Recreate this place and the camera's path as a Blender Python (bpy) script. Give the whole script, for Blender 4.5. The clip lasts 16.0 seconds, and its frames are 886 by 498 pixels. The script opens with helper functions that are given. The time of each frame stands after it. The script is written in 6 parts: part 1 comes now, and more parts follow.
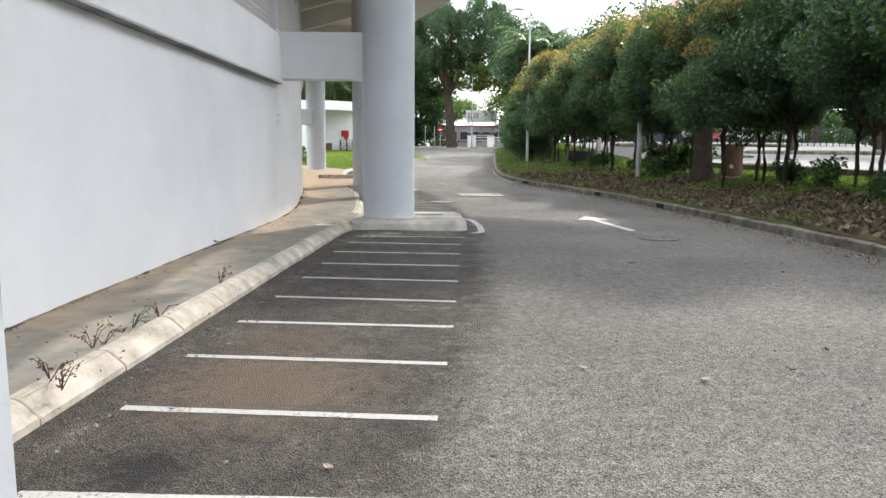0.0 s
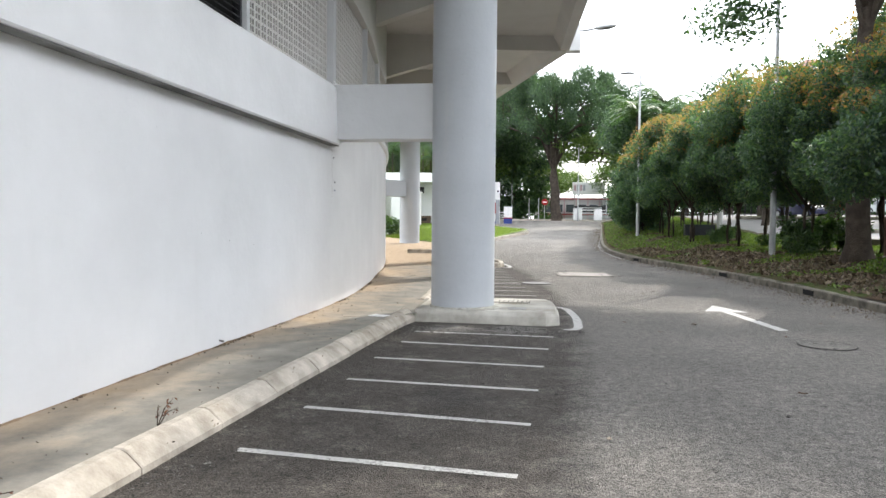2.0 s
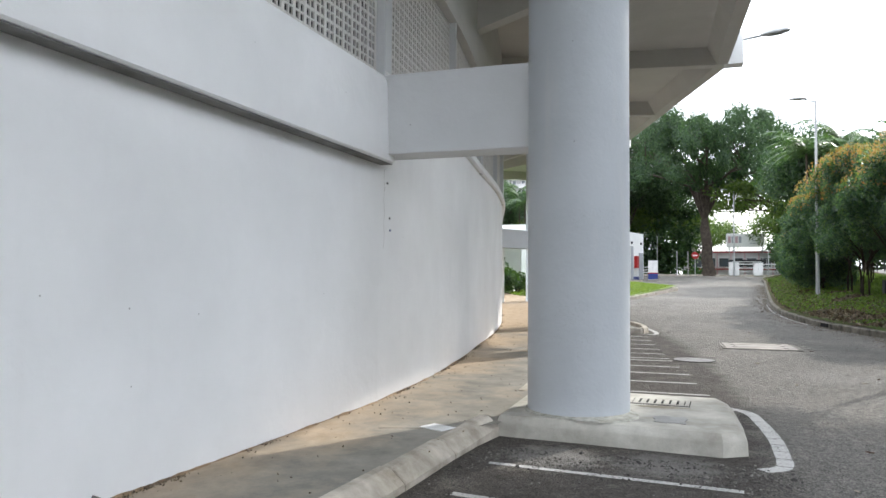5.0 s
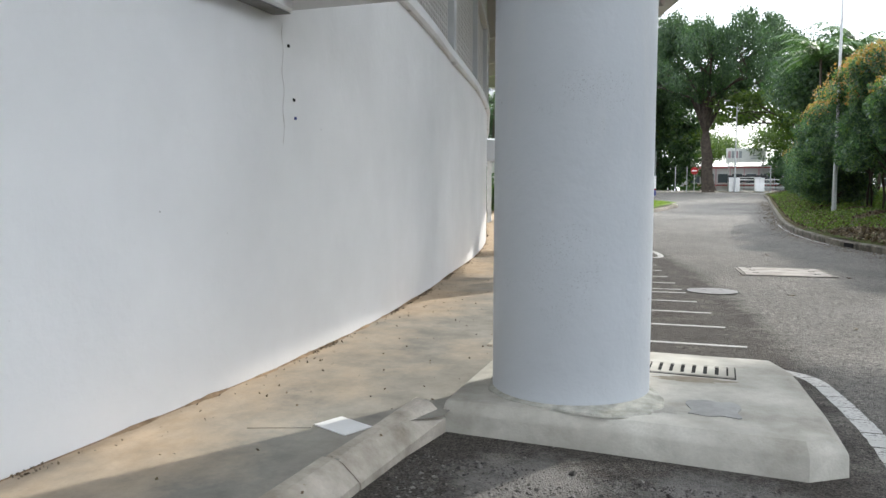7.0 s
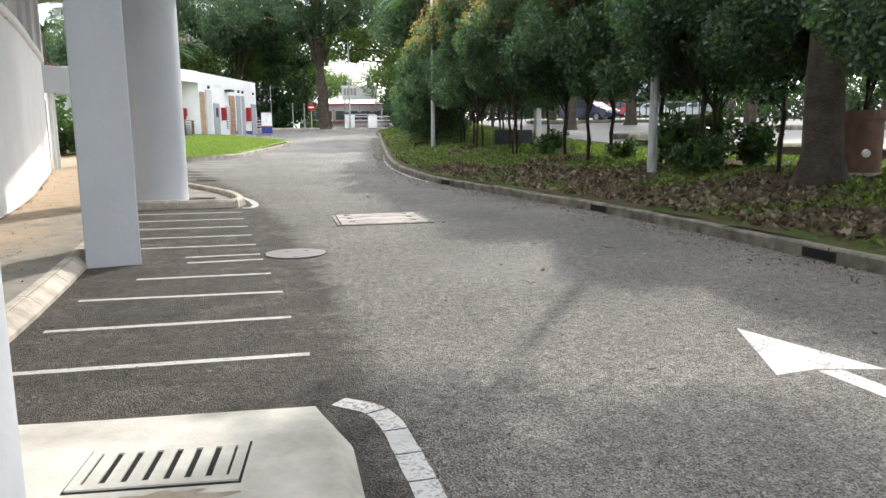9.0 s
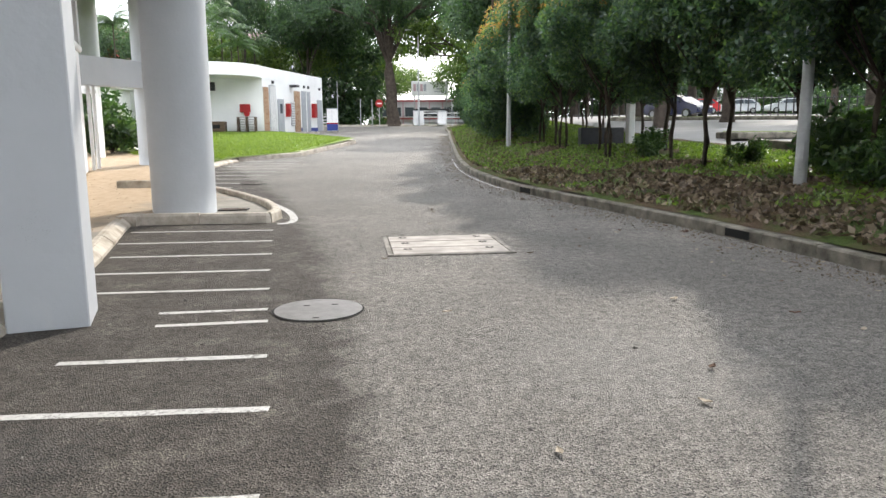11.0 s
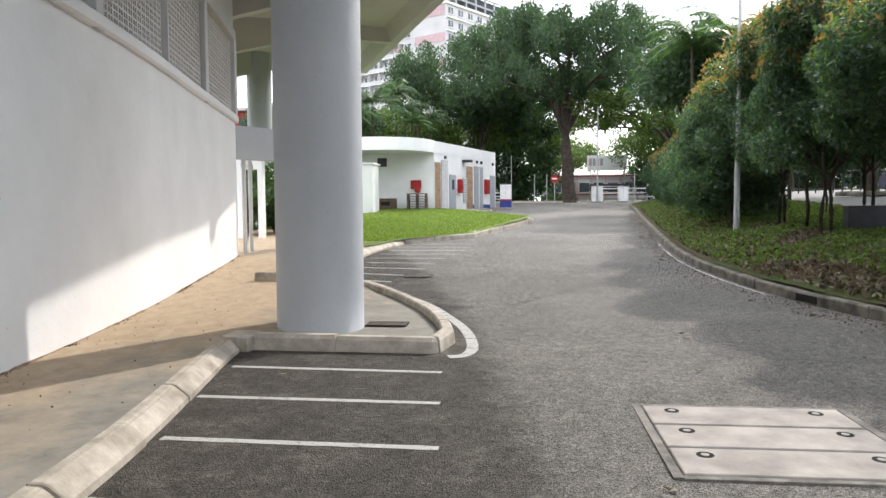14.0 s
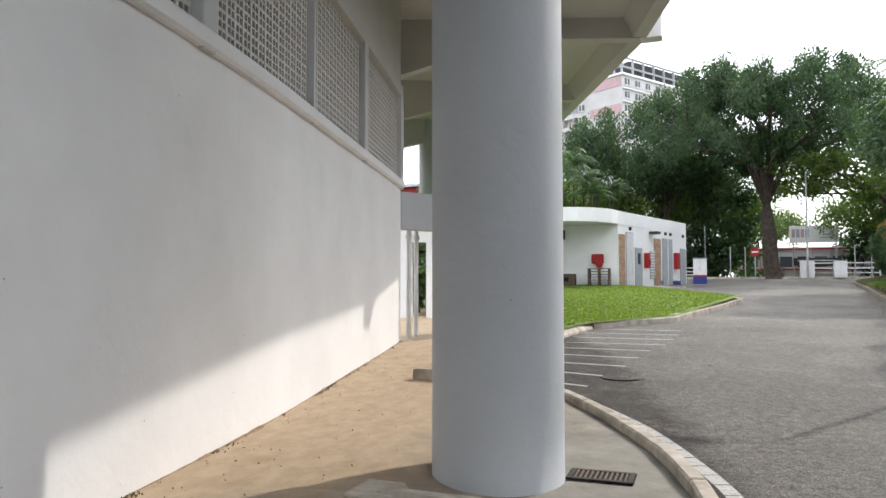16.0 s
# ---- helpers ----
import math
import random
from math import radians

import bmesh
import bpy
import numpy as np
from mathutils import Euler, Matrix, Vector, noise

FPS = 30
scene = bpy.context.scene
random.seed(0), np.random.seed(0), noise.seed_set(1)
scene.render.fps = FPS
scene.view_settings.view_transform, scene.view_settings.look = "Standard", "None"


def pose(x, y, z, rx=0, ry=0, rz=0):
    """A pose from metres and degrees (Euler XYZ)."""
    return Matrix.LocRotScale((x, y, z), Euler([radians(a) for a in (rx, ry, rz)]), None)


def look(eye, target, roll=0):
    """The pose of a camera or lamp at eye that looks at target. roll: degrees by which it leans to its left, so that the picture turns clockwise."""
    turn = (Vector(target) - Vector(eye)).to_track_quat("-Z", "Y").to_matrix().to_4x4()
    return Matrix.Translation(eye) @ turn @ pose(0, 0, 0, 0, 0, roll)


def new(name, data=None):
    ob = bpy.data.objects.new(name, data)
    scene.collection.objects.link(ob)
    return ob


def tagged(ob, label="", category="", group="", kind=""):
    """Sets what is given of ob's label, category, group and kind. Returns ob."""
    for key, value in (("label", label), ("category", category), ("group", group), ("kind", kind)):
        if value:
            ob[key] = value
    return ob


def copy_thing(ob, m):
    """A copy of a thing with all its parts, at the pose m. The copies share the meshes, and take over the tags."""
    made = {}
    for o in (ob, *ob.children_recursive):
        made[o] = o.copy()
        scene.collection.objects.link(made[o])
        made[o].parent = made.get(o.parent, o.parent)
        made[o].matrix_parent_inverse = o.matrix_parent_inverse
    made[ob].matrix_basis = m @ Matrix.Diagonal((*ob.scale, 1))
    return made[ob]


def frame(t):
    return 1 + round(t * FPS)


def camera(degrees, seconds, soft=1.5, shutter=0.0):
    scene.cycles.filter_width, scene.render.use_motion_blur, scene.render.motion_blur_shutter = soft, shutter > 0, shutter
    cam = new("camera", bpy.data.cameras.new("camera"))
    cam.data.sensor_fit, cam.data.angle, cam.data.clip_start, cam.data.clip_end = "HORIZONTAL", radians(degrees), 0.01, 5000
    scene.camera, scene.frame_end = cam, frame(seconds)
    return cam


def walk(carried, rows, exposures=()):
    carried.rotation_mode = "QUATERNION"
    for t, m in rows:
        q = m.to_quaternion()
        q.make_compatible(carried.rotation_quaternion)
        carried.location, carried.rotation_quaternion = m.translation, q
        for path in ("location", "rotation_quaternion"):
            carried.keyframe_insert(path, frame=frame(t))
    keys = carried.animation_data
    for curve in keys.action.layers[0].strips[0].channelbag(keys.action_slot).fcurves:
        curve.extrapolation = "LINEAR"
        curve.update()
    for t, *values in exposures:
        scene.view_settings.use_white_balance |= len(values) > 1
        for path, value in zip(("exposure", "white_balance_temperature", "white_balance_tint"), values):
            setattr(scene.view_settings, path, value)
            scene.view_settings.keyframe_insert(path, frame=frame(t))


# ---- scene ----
cam = camera(63.8, 16.0)
ROWS = [
    (0, 0.025, 0.016, 1.507, -1.10, -7.83, -0.40),
    (0.5, 0.112, 0.710, 1.512, -1.02, -6.76, -0.45),
    (1, 0.262, 1.428, 1.488, -0.98, -4.17, -0.48),
    (1.5, 0.352, 2.125, 1.497, 0.80, -2.44, -0.5),
    (2, 0.392, 2.805, 1.524, 7.47, -2.08, -0.5),
    (2.5, 0.408, 3.495, 1.535, 10.05, -0.06, -0.55),
    (3, 0.376, 4.223, 1.530, 14.60, 1.89, -0.61),
    (3.5, 0.349, 4.925, 1.535, 18.14, 2.55, -0.58),
    (6, 0.051, 8.264, 1.489, 18.76, 1.50, -0.28),
    (6.5, -0.078, 8.948, 1.475, 18.29, -1.43, -0.31),
    (7, -0.122, 9.530, 1.450, 18.23, -4.23, -0.15),
    (7.5, -0.132, 10.193, 1.475, 12.84, -5.37, 0.01),
    (8, 0.016, 10.801, 1.432, -3.77, -7.57, 0.39),
    (8.5, 0.321, 11.432, 1.464, -11.17, -9.16, 0.54),
    (11, 0.930, 15.130, 1.514, -5.28, -9.48, 0.35),
    (11.5, 0.930, 15.832, 1.517, -3.79, -7.42, 0.44),
    (12, 0.894, 16.574, 1.542, -3.31, -6.08, 0.44),
    (12.5, 0.812, 17.317, 1.568, -0.55, -4.93, 0.41),
    (13, 0.695, 18.020, 1.575, -0.17, -4.70, 0.40),
    (13.5, 0.485, 18.705, 1.587, 4.28, -4.13, 0.32),
    (14, 0.291, 19.414, 1.595, 7.98, -3.38, 0.39),
    (14.5, 0.048, 20.125, 1.615, 13.21, -0.29, 0.33),
    (15, -0.186, 20.854, 1.644, 17.88, 1.35, 0.24),
    (15.5, -0.426, 21.585, 1.669, 20.96, 1.69, 0.15),
    (16, -0.677, 22.270, 1.675, 21.72, 2.66, 0.04),
]
EXPOSURES = [(0.0, 0.88, 6350, 11), (1.5, 1.02, 6350, 11), (5.0, 0.8, 6200, 10), (7.0, 0.76, 6200, 9), (8.5, 1.02, 6400, 11), (11.0, 1.08, 6400, 11), (13.0, 0.98, 6400, 11), (14.5, 0.62, 6350, 12), (16.0, 0.5, 6400, 12)]
walk(cam, [(t, pose(x, y, z, 90 + pitch, roll, yaw)) for t, x, y, z, yaw, pitch, roll in ROWS], EXPOSURES)

# ---- world and sun ----
SUN_DIR = Vector((0.52 * 0.777, 0.854 * 0.777, 0.629)).normalized()
world = bpy.data.worlds.new("sky")
scene.world = world
world.use_nodes = True
wn = world.node_tree.nodes
wl = world.node_tree.links
wn.clear()
w_out = wn.new("ShaderNodeOutputWorld")
w_bg = wn.new("ShaderNodeBackground")
w_sky = wn.new("ShaderNodeTexSky")
w_sky.sky_type = "NISHITA"
w_sky.sun_disc = False
w_sky.sun_elevation = math.asin(SUN_DIR.z)
w_sky.sun_rotation = math.atan2(SUN_DIR.x, SUN_DIR.y)
w_sky.air_density = 1.0
w_sky.dust_density = 3.0
w_co = wn.new("ShaderNodeTexCoord")
w_map = wn.new("ShaderNodeMapping")
w_map.inputs["Scale"].default_value = (1.0, 1.0, 2.2)
w_noise = wn.new("ShaderNodeTexNoise")
w_noise.inputs["Scale"].default_value = 2.1
w_noise.inputs["Detail"].default_value = 6.0
w_ramp = wn.new("ShaderNodeValToRGB")
w_ramp.color_ramp.elements[0].position = 0.26
w_ramp.color_ramp.elements[1].position = 0.46
w_mix = wn.new("ShaderNodeMixRGB")
w_mix.inputs["Color2"].default_value = (12.3, 12.7, 13.3, 1)
wl.new(w_co.outputs["Generated"], w_map.inputs["Vector"])
wl.new(w_map.outputs["Vector"], w_noise.inputs["Vector"])
wl.new(w_noise.outputs["Fac"], w_ramp.inputs["Fac"])
wl.new(w_ramp.outputs["Color"], w_mix.inputs["Fac"])
wl.new(w_sky.outputs["Color"], w_mix.inputs["Color1"])
wl.new(w_mix.outputs["Color"], w_bg.inputs["Color"])
w_bg.inputs["Strength"].default_value = 0.15
wl.new(w_bg.outputs["Background"], w_out.inputs["Surface"])

sun_data = bpy.data.lights.new("sun", "SUN")
sun_data.energy = 2.15
sun_data.angle = radians(0.8)
sun_data.color = (1.0, 0.93, 0.82)
sun = new("sun", sun_data)
sun.matrix_world = look(SUN_DIR * 100, (0, 0, 0))


# ---- materials ----
def mat_base(name, rough=0.8, spec=0.3, metal=0.0):
    m = bpy.data.materials.new(name)
    m.use_nodes = True
    nt = m.node_tree
    b = nt.nodes["Principled BSDF"]
    b.inputs["Roughness"].default_value = rough
    b.inputs["Metallic"].default_value = metal
    b.inputs["Specular IOR Level"].default_value = spec
    return m, nt, b


def nz(nt, scale, detail=4.0, rough=0.55, vec=None, kind="ShaderNodeTexNoise"):
    n = nt.nodes.new(kind)
    n.inputs["Scale"].default_value = scale
    if kind == "ShaderNodeTexNoise":
        n.inputs["Detail"].default_value = detail
        n.inputs["Roughness"].default_value = rough
    if vec is not None:
        nt.links.new(vec, n.inputs["Vector"])
    return n


def ramp(nt, src, p0, p1, c0=(0, 0, 0, 1), c1=(1, 1, 1, 1)):
    r = nt.nodes.new("ShaderNodeValToRGB")
    r.color_ramp.elements[0].position, r.color_ramp.elements[1].position = p0, p1
    r.color_ramp.elements[0].color, r.color_ramp.elements[1].color = c0, c1
    nt.links.new(src, r.inputs["Fac"])
    return r.outputs["Color"]


def mix(nt, fac, a, b, mode="MIX"):
    m = nt.nodes.new("ShaderNodeMixRGB")
    m.blend_type = mode
    for key, v in (("Fac", fac), ("Color1", a), ("Color2", b)):
        if isinstance(v, (int, float)):
            m.inputs[key].default_value = v
        elif isinstance(v, tuple):
            m.inputs[key].default_value = (*v[:3], 1)
        else:
            nt.links.new(v, m.inputs[key])
    return m.outputs["Color"]


def calc(nt, op, a, b=0.0):
    m = nt.nodes.new("ShaderNodeMath")
    m.operation = op
    for i, v in enumerate((a, b)):
        if isinstance(v, (int, float)):
            m.inputs[i].default_value = v
        else:
            nt.links.new(v, m.inputs[i])
    return m.outputs[0]


def bump(nt, b, height, strength, dist=0.01):
    n = nt.nodes.new("ShaderNodeBump")
    n.inputs["Strength"].default_value = strength
    n.inputs["Distance"].default_value = dist
    nt.links.new(height, n.inputs["Height"])
    nt.links.new(n.outputs["Normal"], b.inputs["Normal"])


def world_pos(nt, sx=1.0, sy=1.0, sz=1.0):
    g = nt.nodes.new("ShaderNodeNewGeometry")
    m = nt.nodes.new("ShaderNodeMapping")
    m.inputs["Scale"].default_value = (sx, sy, sz)
    nt.links.new(g.outputs["Position"], m.inputs["Vector"])
    return m.outputs["Vector"]


def simple(name, col, rough=0.7, var=0.25, s1=3.0, s2=60.0, bmp=0.2, spec=0.3, metal=0.0, stain=None, dist=0.004):
    """Colour with stains at one scale and grain at another."""
    m, nt, b = mat_base(name, rough, spec, metal)
    p = world_pos(nt)
    n1, n2 = nz(nt, s1, 5, 0.6, p), nz(nt, s2, 3, 0.6, p)
    dark = stain or tuple(c * (1 - var) for c in col)
    lite = tuple(min(0.95, c * (1 + var * 0.5)) for c in col)
    c1 = mix(nt, ramp(nt, n1.outputs["Fac"], 0.32, 0.68), dark, lite)
    c2 = mix(nt, ramp(nt, n2.outputs["Fac"], 0.3, 0.7), c1, tuple(c * (1 - var * 0.5) for c in col))
    c3 = mix(nt, 0.35, c1, c2)
    nt.links.new(c3, b.inputs["Base Color"])
    if bmp:
        bump(nt, b, n2.outputs["Fac"], bmp, dist)
    return m


def asphalt(name):
    m, nt, b = mat_base(name, 0.82, 0.35)
    g = nt.nodes.new("ShaderNodeNewGeometry")
    p = g.outputs["Position"]
    sep = nt.nodes.new("ShaderNodeSeparateXYZ")
    nt.links.new(p, sep.inputs[0])
    big, mid, fine = nz(nt, 0.35, 5, 0.6, p), nz(nt, 2.3, 5, 0.65, p), nz(nt, 70, 3, 0.7, p)
    vor = nz(nt, 105, vec=p, kind="ShaderNodeTexVoronoi")
    mott = nz(nt, 11, 4, 0.7, p)
    vor2 = nz(nt, 48, vec=p, kind="ShaderNodeTexVoronoi")
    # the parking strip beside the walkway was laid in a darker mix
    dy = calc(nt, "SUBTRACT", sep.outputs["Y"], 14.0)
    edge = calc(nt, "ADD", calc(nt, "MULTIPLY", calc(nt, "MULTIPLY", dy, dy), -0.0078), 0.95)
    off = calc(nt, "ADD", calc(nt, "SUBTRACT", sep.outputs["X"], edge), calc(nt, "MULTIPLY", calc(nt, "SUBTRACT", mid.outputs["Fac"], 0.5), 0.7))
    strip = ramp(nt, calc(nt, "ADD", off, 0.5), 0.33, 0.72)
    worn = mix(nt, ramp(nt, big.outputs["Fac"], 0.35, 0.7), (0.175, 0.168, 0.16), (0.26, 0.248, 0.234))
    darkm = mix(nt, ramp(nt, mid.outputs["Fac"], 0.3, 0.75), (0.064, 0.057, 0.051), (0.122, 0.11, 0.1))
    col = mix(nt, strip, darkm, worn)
    col = mix(nt, ramp(nt, mid.outputs["Fac"], 0.55, 0.8), col, mix(nt, 0.5, col, (0.24, 0.225, 0.2)))
    chips = mix(nt, ramp(nt, vor.outputs["Color"], 0.1, 0.95), (0.2, 0.2, 0.2), (2.0, 1.97, 1.9))
    col = mix(nt, 0.85, col, mix(nt, 1.0, col, chips, "MULTIPLY"))
    col = mix(nt, ramp(nt, vor2.outputs["Distance"], 0.0, 0.16), mix(nt, 0.7, col, (0.4, 0.39, 0.37)), col)
    col = mix(nt, calc(nt, "MULTIPLY", ramp(nt, fine.outputs["Fac"], 0.35, 0.65), 0.5), col, mix(nt, 1.0, col, (0.62, 0.62, 0.62), "MULTIPLY"))
    col = mix(nt, ramp(nt, mott.outputs["Fac"], 0.32, 0.7), mix(nt, 1.0, col, (0.62, 0.61, 0.6), "MULTIPLY"), mix(nt, 1.0, col, (1.22, 1.21, 1.18), "MULTIPLY"))
    # oil drips and a brown smear where cars stand
    for (sx, sy, r, tone, amount) in ((-1.33, 3.24, 0.3, (0.015, 0.015, 0.015), 0.9), (-1.03, 4.50, 0.95, (0.17, 0.125, 0.085), 0.75), (-1.1, 5.6, 0.6, (0.15, 0.11, 0.08), 0.5), (-0.3, 9.0, 0.5, (0.03, 0.03, 0.03), 0.45), (-0.9, 18.4, 0.6, (0.04, 0.04, 0.04), 0.4), (3.9, 9.2, 1.3, (0.05, 0.05, 0.05), 0.35), (-0.8, 12.98, 0.5, (0.33, 0.32, 0.3), 0.5), (0.1, 13.02, 0.5, (0.33, 0.32, 0.3), 0.5), (3.4, 24.6, 1.1, (0.055, 0.053, 0.05), 0.3), (2.6, 19.5, 1.2, (0.26, 0.25, 0.235), 0.3), (1.6, 30.0, 1.6, (0.25, 0.24, 0.22), 0.3)):
        dv = nt.nodes.new("ShaderNodeVectorMath")
        dv.operation = "DISTANCE"
        dv.inputs[1].default_value = (sx, sy, 0)
        nt.links.new(p, dv.inputs[0])
        spot = ramp(nt, calc(nt, "ADD", calc(nt, "DIVIDE", dv.outputs["Value"], r), calc(nt, "MULTIPLY", calc(nt, "SUBTRACT", nz(nt, 7.0, 5, 0.7, p).outputs["Fac"], 0.5), 1.9)), 0.35, 1.05, (1, 1, 1, 1), (0, 0, 0, 1))
        col = mix(nt, calc(nt, "MULTIPLY", spot, amount), col, tone)
    nt.links.new(col, b.inputs["Base Color"])
    bump(nt, b, calc(nt, "ADD", vor.outputs["Distance"], calc(nt, "MULTIPLY", fine.outputs["Fac"], 0.8)), 1.0, 0.014)
    return m


def plaster(name, col=(0.86, 0.865, 0.87), streak=0.10, scuff=0.0):
    """Painted render with faint rain streaks, patches and trowel relief."""
    m, nt, b = mat_base(name, 0.62, 0.3)
    p = world_pos(nt)
    ps = world_pos(nt, 2.0, 2.0, 0.3)
    n1, n2, n3, n4 = nz(nt, 0.7, 5, 0.6, p), nz(nt, 1.6, 4, 0.6, ps), nz(nt, 26, 4, 0.6, p), nz(nt, 7.0, 3, 0.5, p)
    c = mix(nt, ramp(nt, n1.outputs["Fac"], 0.3, 0.72), tuple(v * 0.885 for v in col), col)
    c = mix(nt, calc(nt, "MULTIPLY", ramp(nt, n2.outputs["Fac"], 0.6, 0.82), streak * 1.0), c, (0.56, 0.55, 0.52))
    c = mix(nt, calc(nt, "MULTIPLY", ramp(nt, n3.outputs["Fac"], 0.72, 0.86), 0.35), c, (0.5, 0.5, 0.49))
    nt.links.new(c, b.inputs["Base Color"])
    spk = nz(nt, 3.4, vec=p, kind="ShaderNodeTexVoronoi")
    c = mix(nt, calc(nt, "MULTIPLY", ramp(nt, spk.outputs["Distance"], 0.012, 0.03, (1, 1, 1, 1), (0, 0, 0, 1)), 0.75), c, (0.16, 0.15, 0.14))
    nt.links.new(c, b.inputs["Base Color"])
    if scuff:
        # chipped spots and grey rub marks from passing cars
        pit, where = nz(nt, 95, 3, 0.7, p), nz(nt, 1.5, 4, 0.6, p)
        c = mix(nt, calc(nt, "MULTIPLY", calc(nt, "MULTIPLY", ramp(nt, pit.outputs["Fac"], 0.58, 0.66), ramp(nt, where.outputs["Fac"], 0.55, 0.68)), scuff), c, (0.24, 0.24, 0.24))
        nt.links.new(c, b.inputs["Base Color"])
    relief = calc(nt, "ADD", calc(nt, "MULTIPLY", n3.outputs["Fac"], 0.4), calc(nt, "MULTIPLY", n4.outputs["Fac"], 1.2))
    bump(nt, b, calc(nt, "ADD", relief, calc(nt, "MULTIPLY", nz(nt, 0.9, 1.0, 0.4, world_pos(nt, 1.0, 1.0, 0.35)).outputs["Fac"], 9.0)), 0.34, 0.014)
    return m


def leaf_mat(name, cols, trans=0.35, rough=0.5):
    """Leaves: colour by island, partly letting light through."""
    m, nt, b = mat_base(name, rough, 0.55)
    g = nt.nodes.new("ShaderNodeNewGeometry")
    r = nt.nodes.new("ShaderNodeValToRGB")
    r.color_ramp.interpolation = "LINEAR"
    els = r.color_ramp.elements
    while len(els) < len(cols):
        els.new(0.5)
    for i, c in enumerate(cols):
        els[i].position = i / (len(cols) - 1)
        els[i].color = (*c, 1)
    nt.links.new(g.outputs["Random Per Island"], r.inputs["Fac"])
    nt.links.new(r.outputs["Color"], b.inputs["Base Color"])
    t = nt.nodes.new("ShaderNodeBsdfTranslucent")
    tc = mix(nt, 1.0, r.outputs["Color"], (1.6, 1.9, 0.7), "MULTIPLY")
    nt.links.new(tc, t.inputs["Color"])
    mx = nt.nodes.new("ShaderNodeMixShader")
    mx.inputs[0].default_value = trans
    out = nt.nodes["Material Output"]
    nt.links.new(b.outputs[0], mx.inputs[1])
    nt.links.new(t.outputs[0], mx.inputs[2])
    nt.links.new(mx.outputs[0], out.inputs["Surface"])
    return m


def paint_line(name):
    """Road paint, chipped, with the dark asphalt showing through."""
    m, nt, b = mat_base(name, 0.7, 0.3)
    p = world_pos(nt)
    n1, n2 = nz(nt, 3.0, 5, 0.7, p), nz(nt, 45, 4, 0.65, p)
    c = mix(nt, ramp(nt, n1.outputs["Fac"], 0.3, 0.7), (0.4, 0.39, 0.37), (0.58, 0.575, 0.555))
    wear = calc(nt, "ADD", calc(nt, "MULTIPLY", n1.outputs["Fac"], 0.45), calc(nt, "MULTIPLY", n2.outputs["Fac"], 0.6))
    c = mix(nt, ramp(nt, wear, 0.53, 0.64), c, (0.17, 0.16, 0.15))
    nt.links.new(c, b.inputs["Base Color"])
    bump(nt, b, n2.outputs["Fac"], 0.3, 0.004)
    return m


def walkway_mat(name):
    """Pale concrete with ochre sand washed over it in drifts."""
    m, nt, b = mat_base(name, 0.85, 0.25)
    p = world_pos(nt)
    n1, n2, n3, n4 = nz(nt, 0.45, 6, 0.62, p), nz(nt, 2.6, 6, 0.7, p), nz(nt, 55, 3, 0.6, p), nz(nt, 4.0, 6, 0.75, world_pos(nt, 1.3, 0.8, 1))
    grey = mix(nt, ramp(nt, n2.outputs["Fac"], 0.3, 0.7), (0.18, 0.17, 0.15), (0.31, 0.292, 0.255))
    sand = mix(nt, ramp(nt, n4.outputs["Fac"], 0.3, 0.7), (0.35, 0.262, 0.172), (0.5, 0.392, 0.28))
    # sand gathers towards the wall and the far end; feet keep the kerb side bare
    g = nt.nodes.new("ShaderNodeSeparateXYZ")
    nt.links.new(p, g.inputs[0])
    dy = calc(nt, "SUBTRACT", g.outputs["Y"], 14.0)
    edge = calc(nt, "ADD", calc(nt, "MULTIPLY", calc(nt, "MULTIPLY", dy, dy), -0.0085), -2.55)
    lie = calc(nt, "MULTIPLY", calc(nt, "SUBTRACT", g.outputs["X"], edge), 0.2)
    lie = calc(nt, "SUBTRACT", lie, calc(nt, "MULTIPLY", calc(nt, "MAXIMUM", calc(nt, "SUBTRACT", g.outputs["Y"], 24.0), 0.0), 0.06))
    drift = calc(nt, "ADD", calc(nt, "MULTIPLY", n1.outputs["Fac"], 0.7), calc(nt, "MULTIPLY", n2.outputs["Fac"], 0.35))
    c = mix(nt, ramp(nt, calc(nt, "SUBTRACT", drift, lie), 0.42, 0.68), grey, sand)
    c = mix(nt, calc(nt, "MULTIPLY", ramp(nt, n4.outputs["Fac"], 0.62, 0.8), 0.6), c, (0.17, 0.14, 0.10))
    c = mix(nt, calc(nt, "MULTIPLY", ramp(nt, n3.outputs["Fac"], 0.55, 0.75), 0.25), c, (0.2, 0.17, 0.13))
    nt.links.new(c, b.inputs["Base Color"])
    bump(nt, b, n3.outputs["Fac"], 0.3, 0.004)
    return m


def verge_mat(name):
    """Short weeds over soil with drifts of brown litter."""
    m, nt, b = mat_base(name, 0.95, 0.1)
    p = world_pos(nt)
    n1, n2, n3 = nz(nt, 0.8, 6, 0.65, p), nz(nt, 9, 5, 0.7, p), nz(nt, 40, 4, 0.7, p)
    soil = mix(nt, ramp(nt, n3.outputs["Fac"], 0.3, 0.7), (0.05, 0.035, 0.024), (0.15, 0.105, 0.07))
    green = mix(nt, ramp(nt, n2.outputs["Fac"], 0.3, 0.7), (0.04, 0.06, 0.018), (0.09, 0.125, 0.035))
    c = mix(nt, ramp(nt, n1.outputs["Fac"], 0.42, 0.6), soil, green)
    nt.links.new(c, b.inputs["Base Color"])
    bump(nt, b, calc(nt, "ADD", n2.outputs["Fac"], n3.outputs["Fac"]), 0.8, 0.05)
    return m


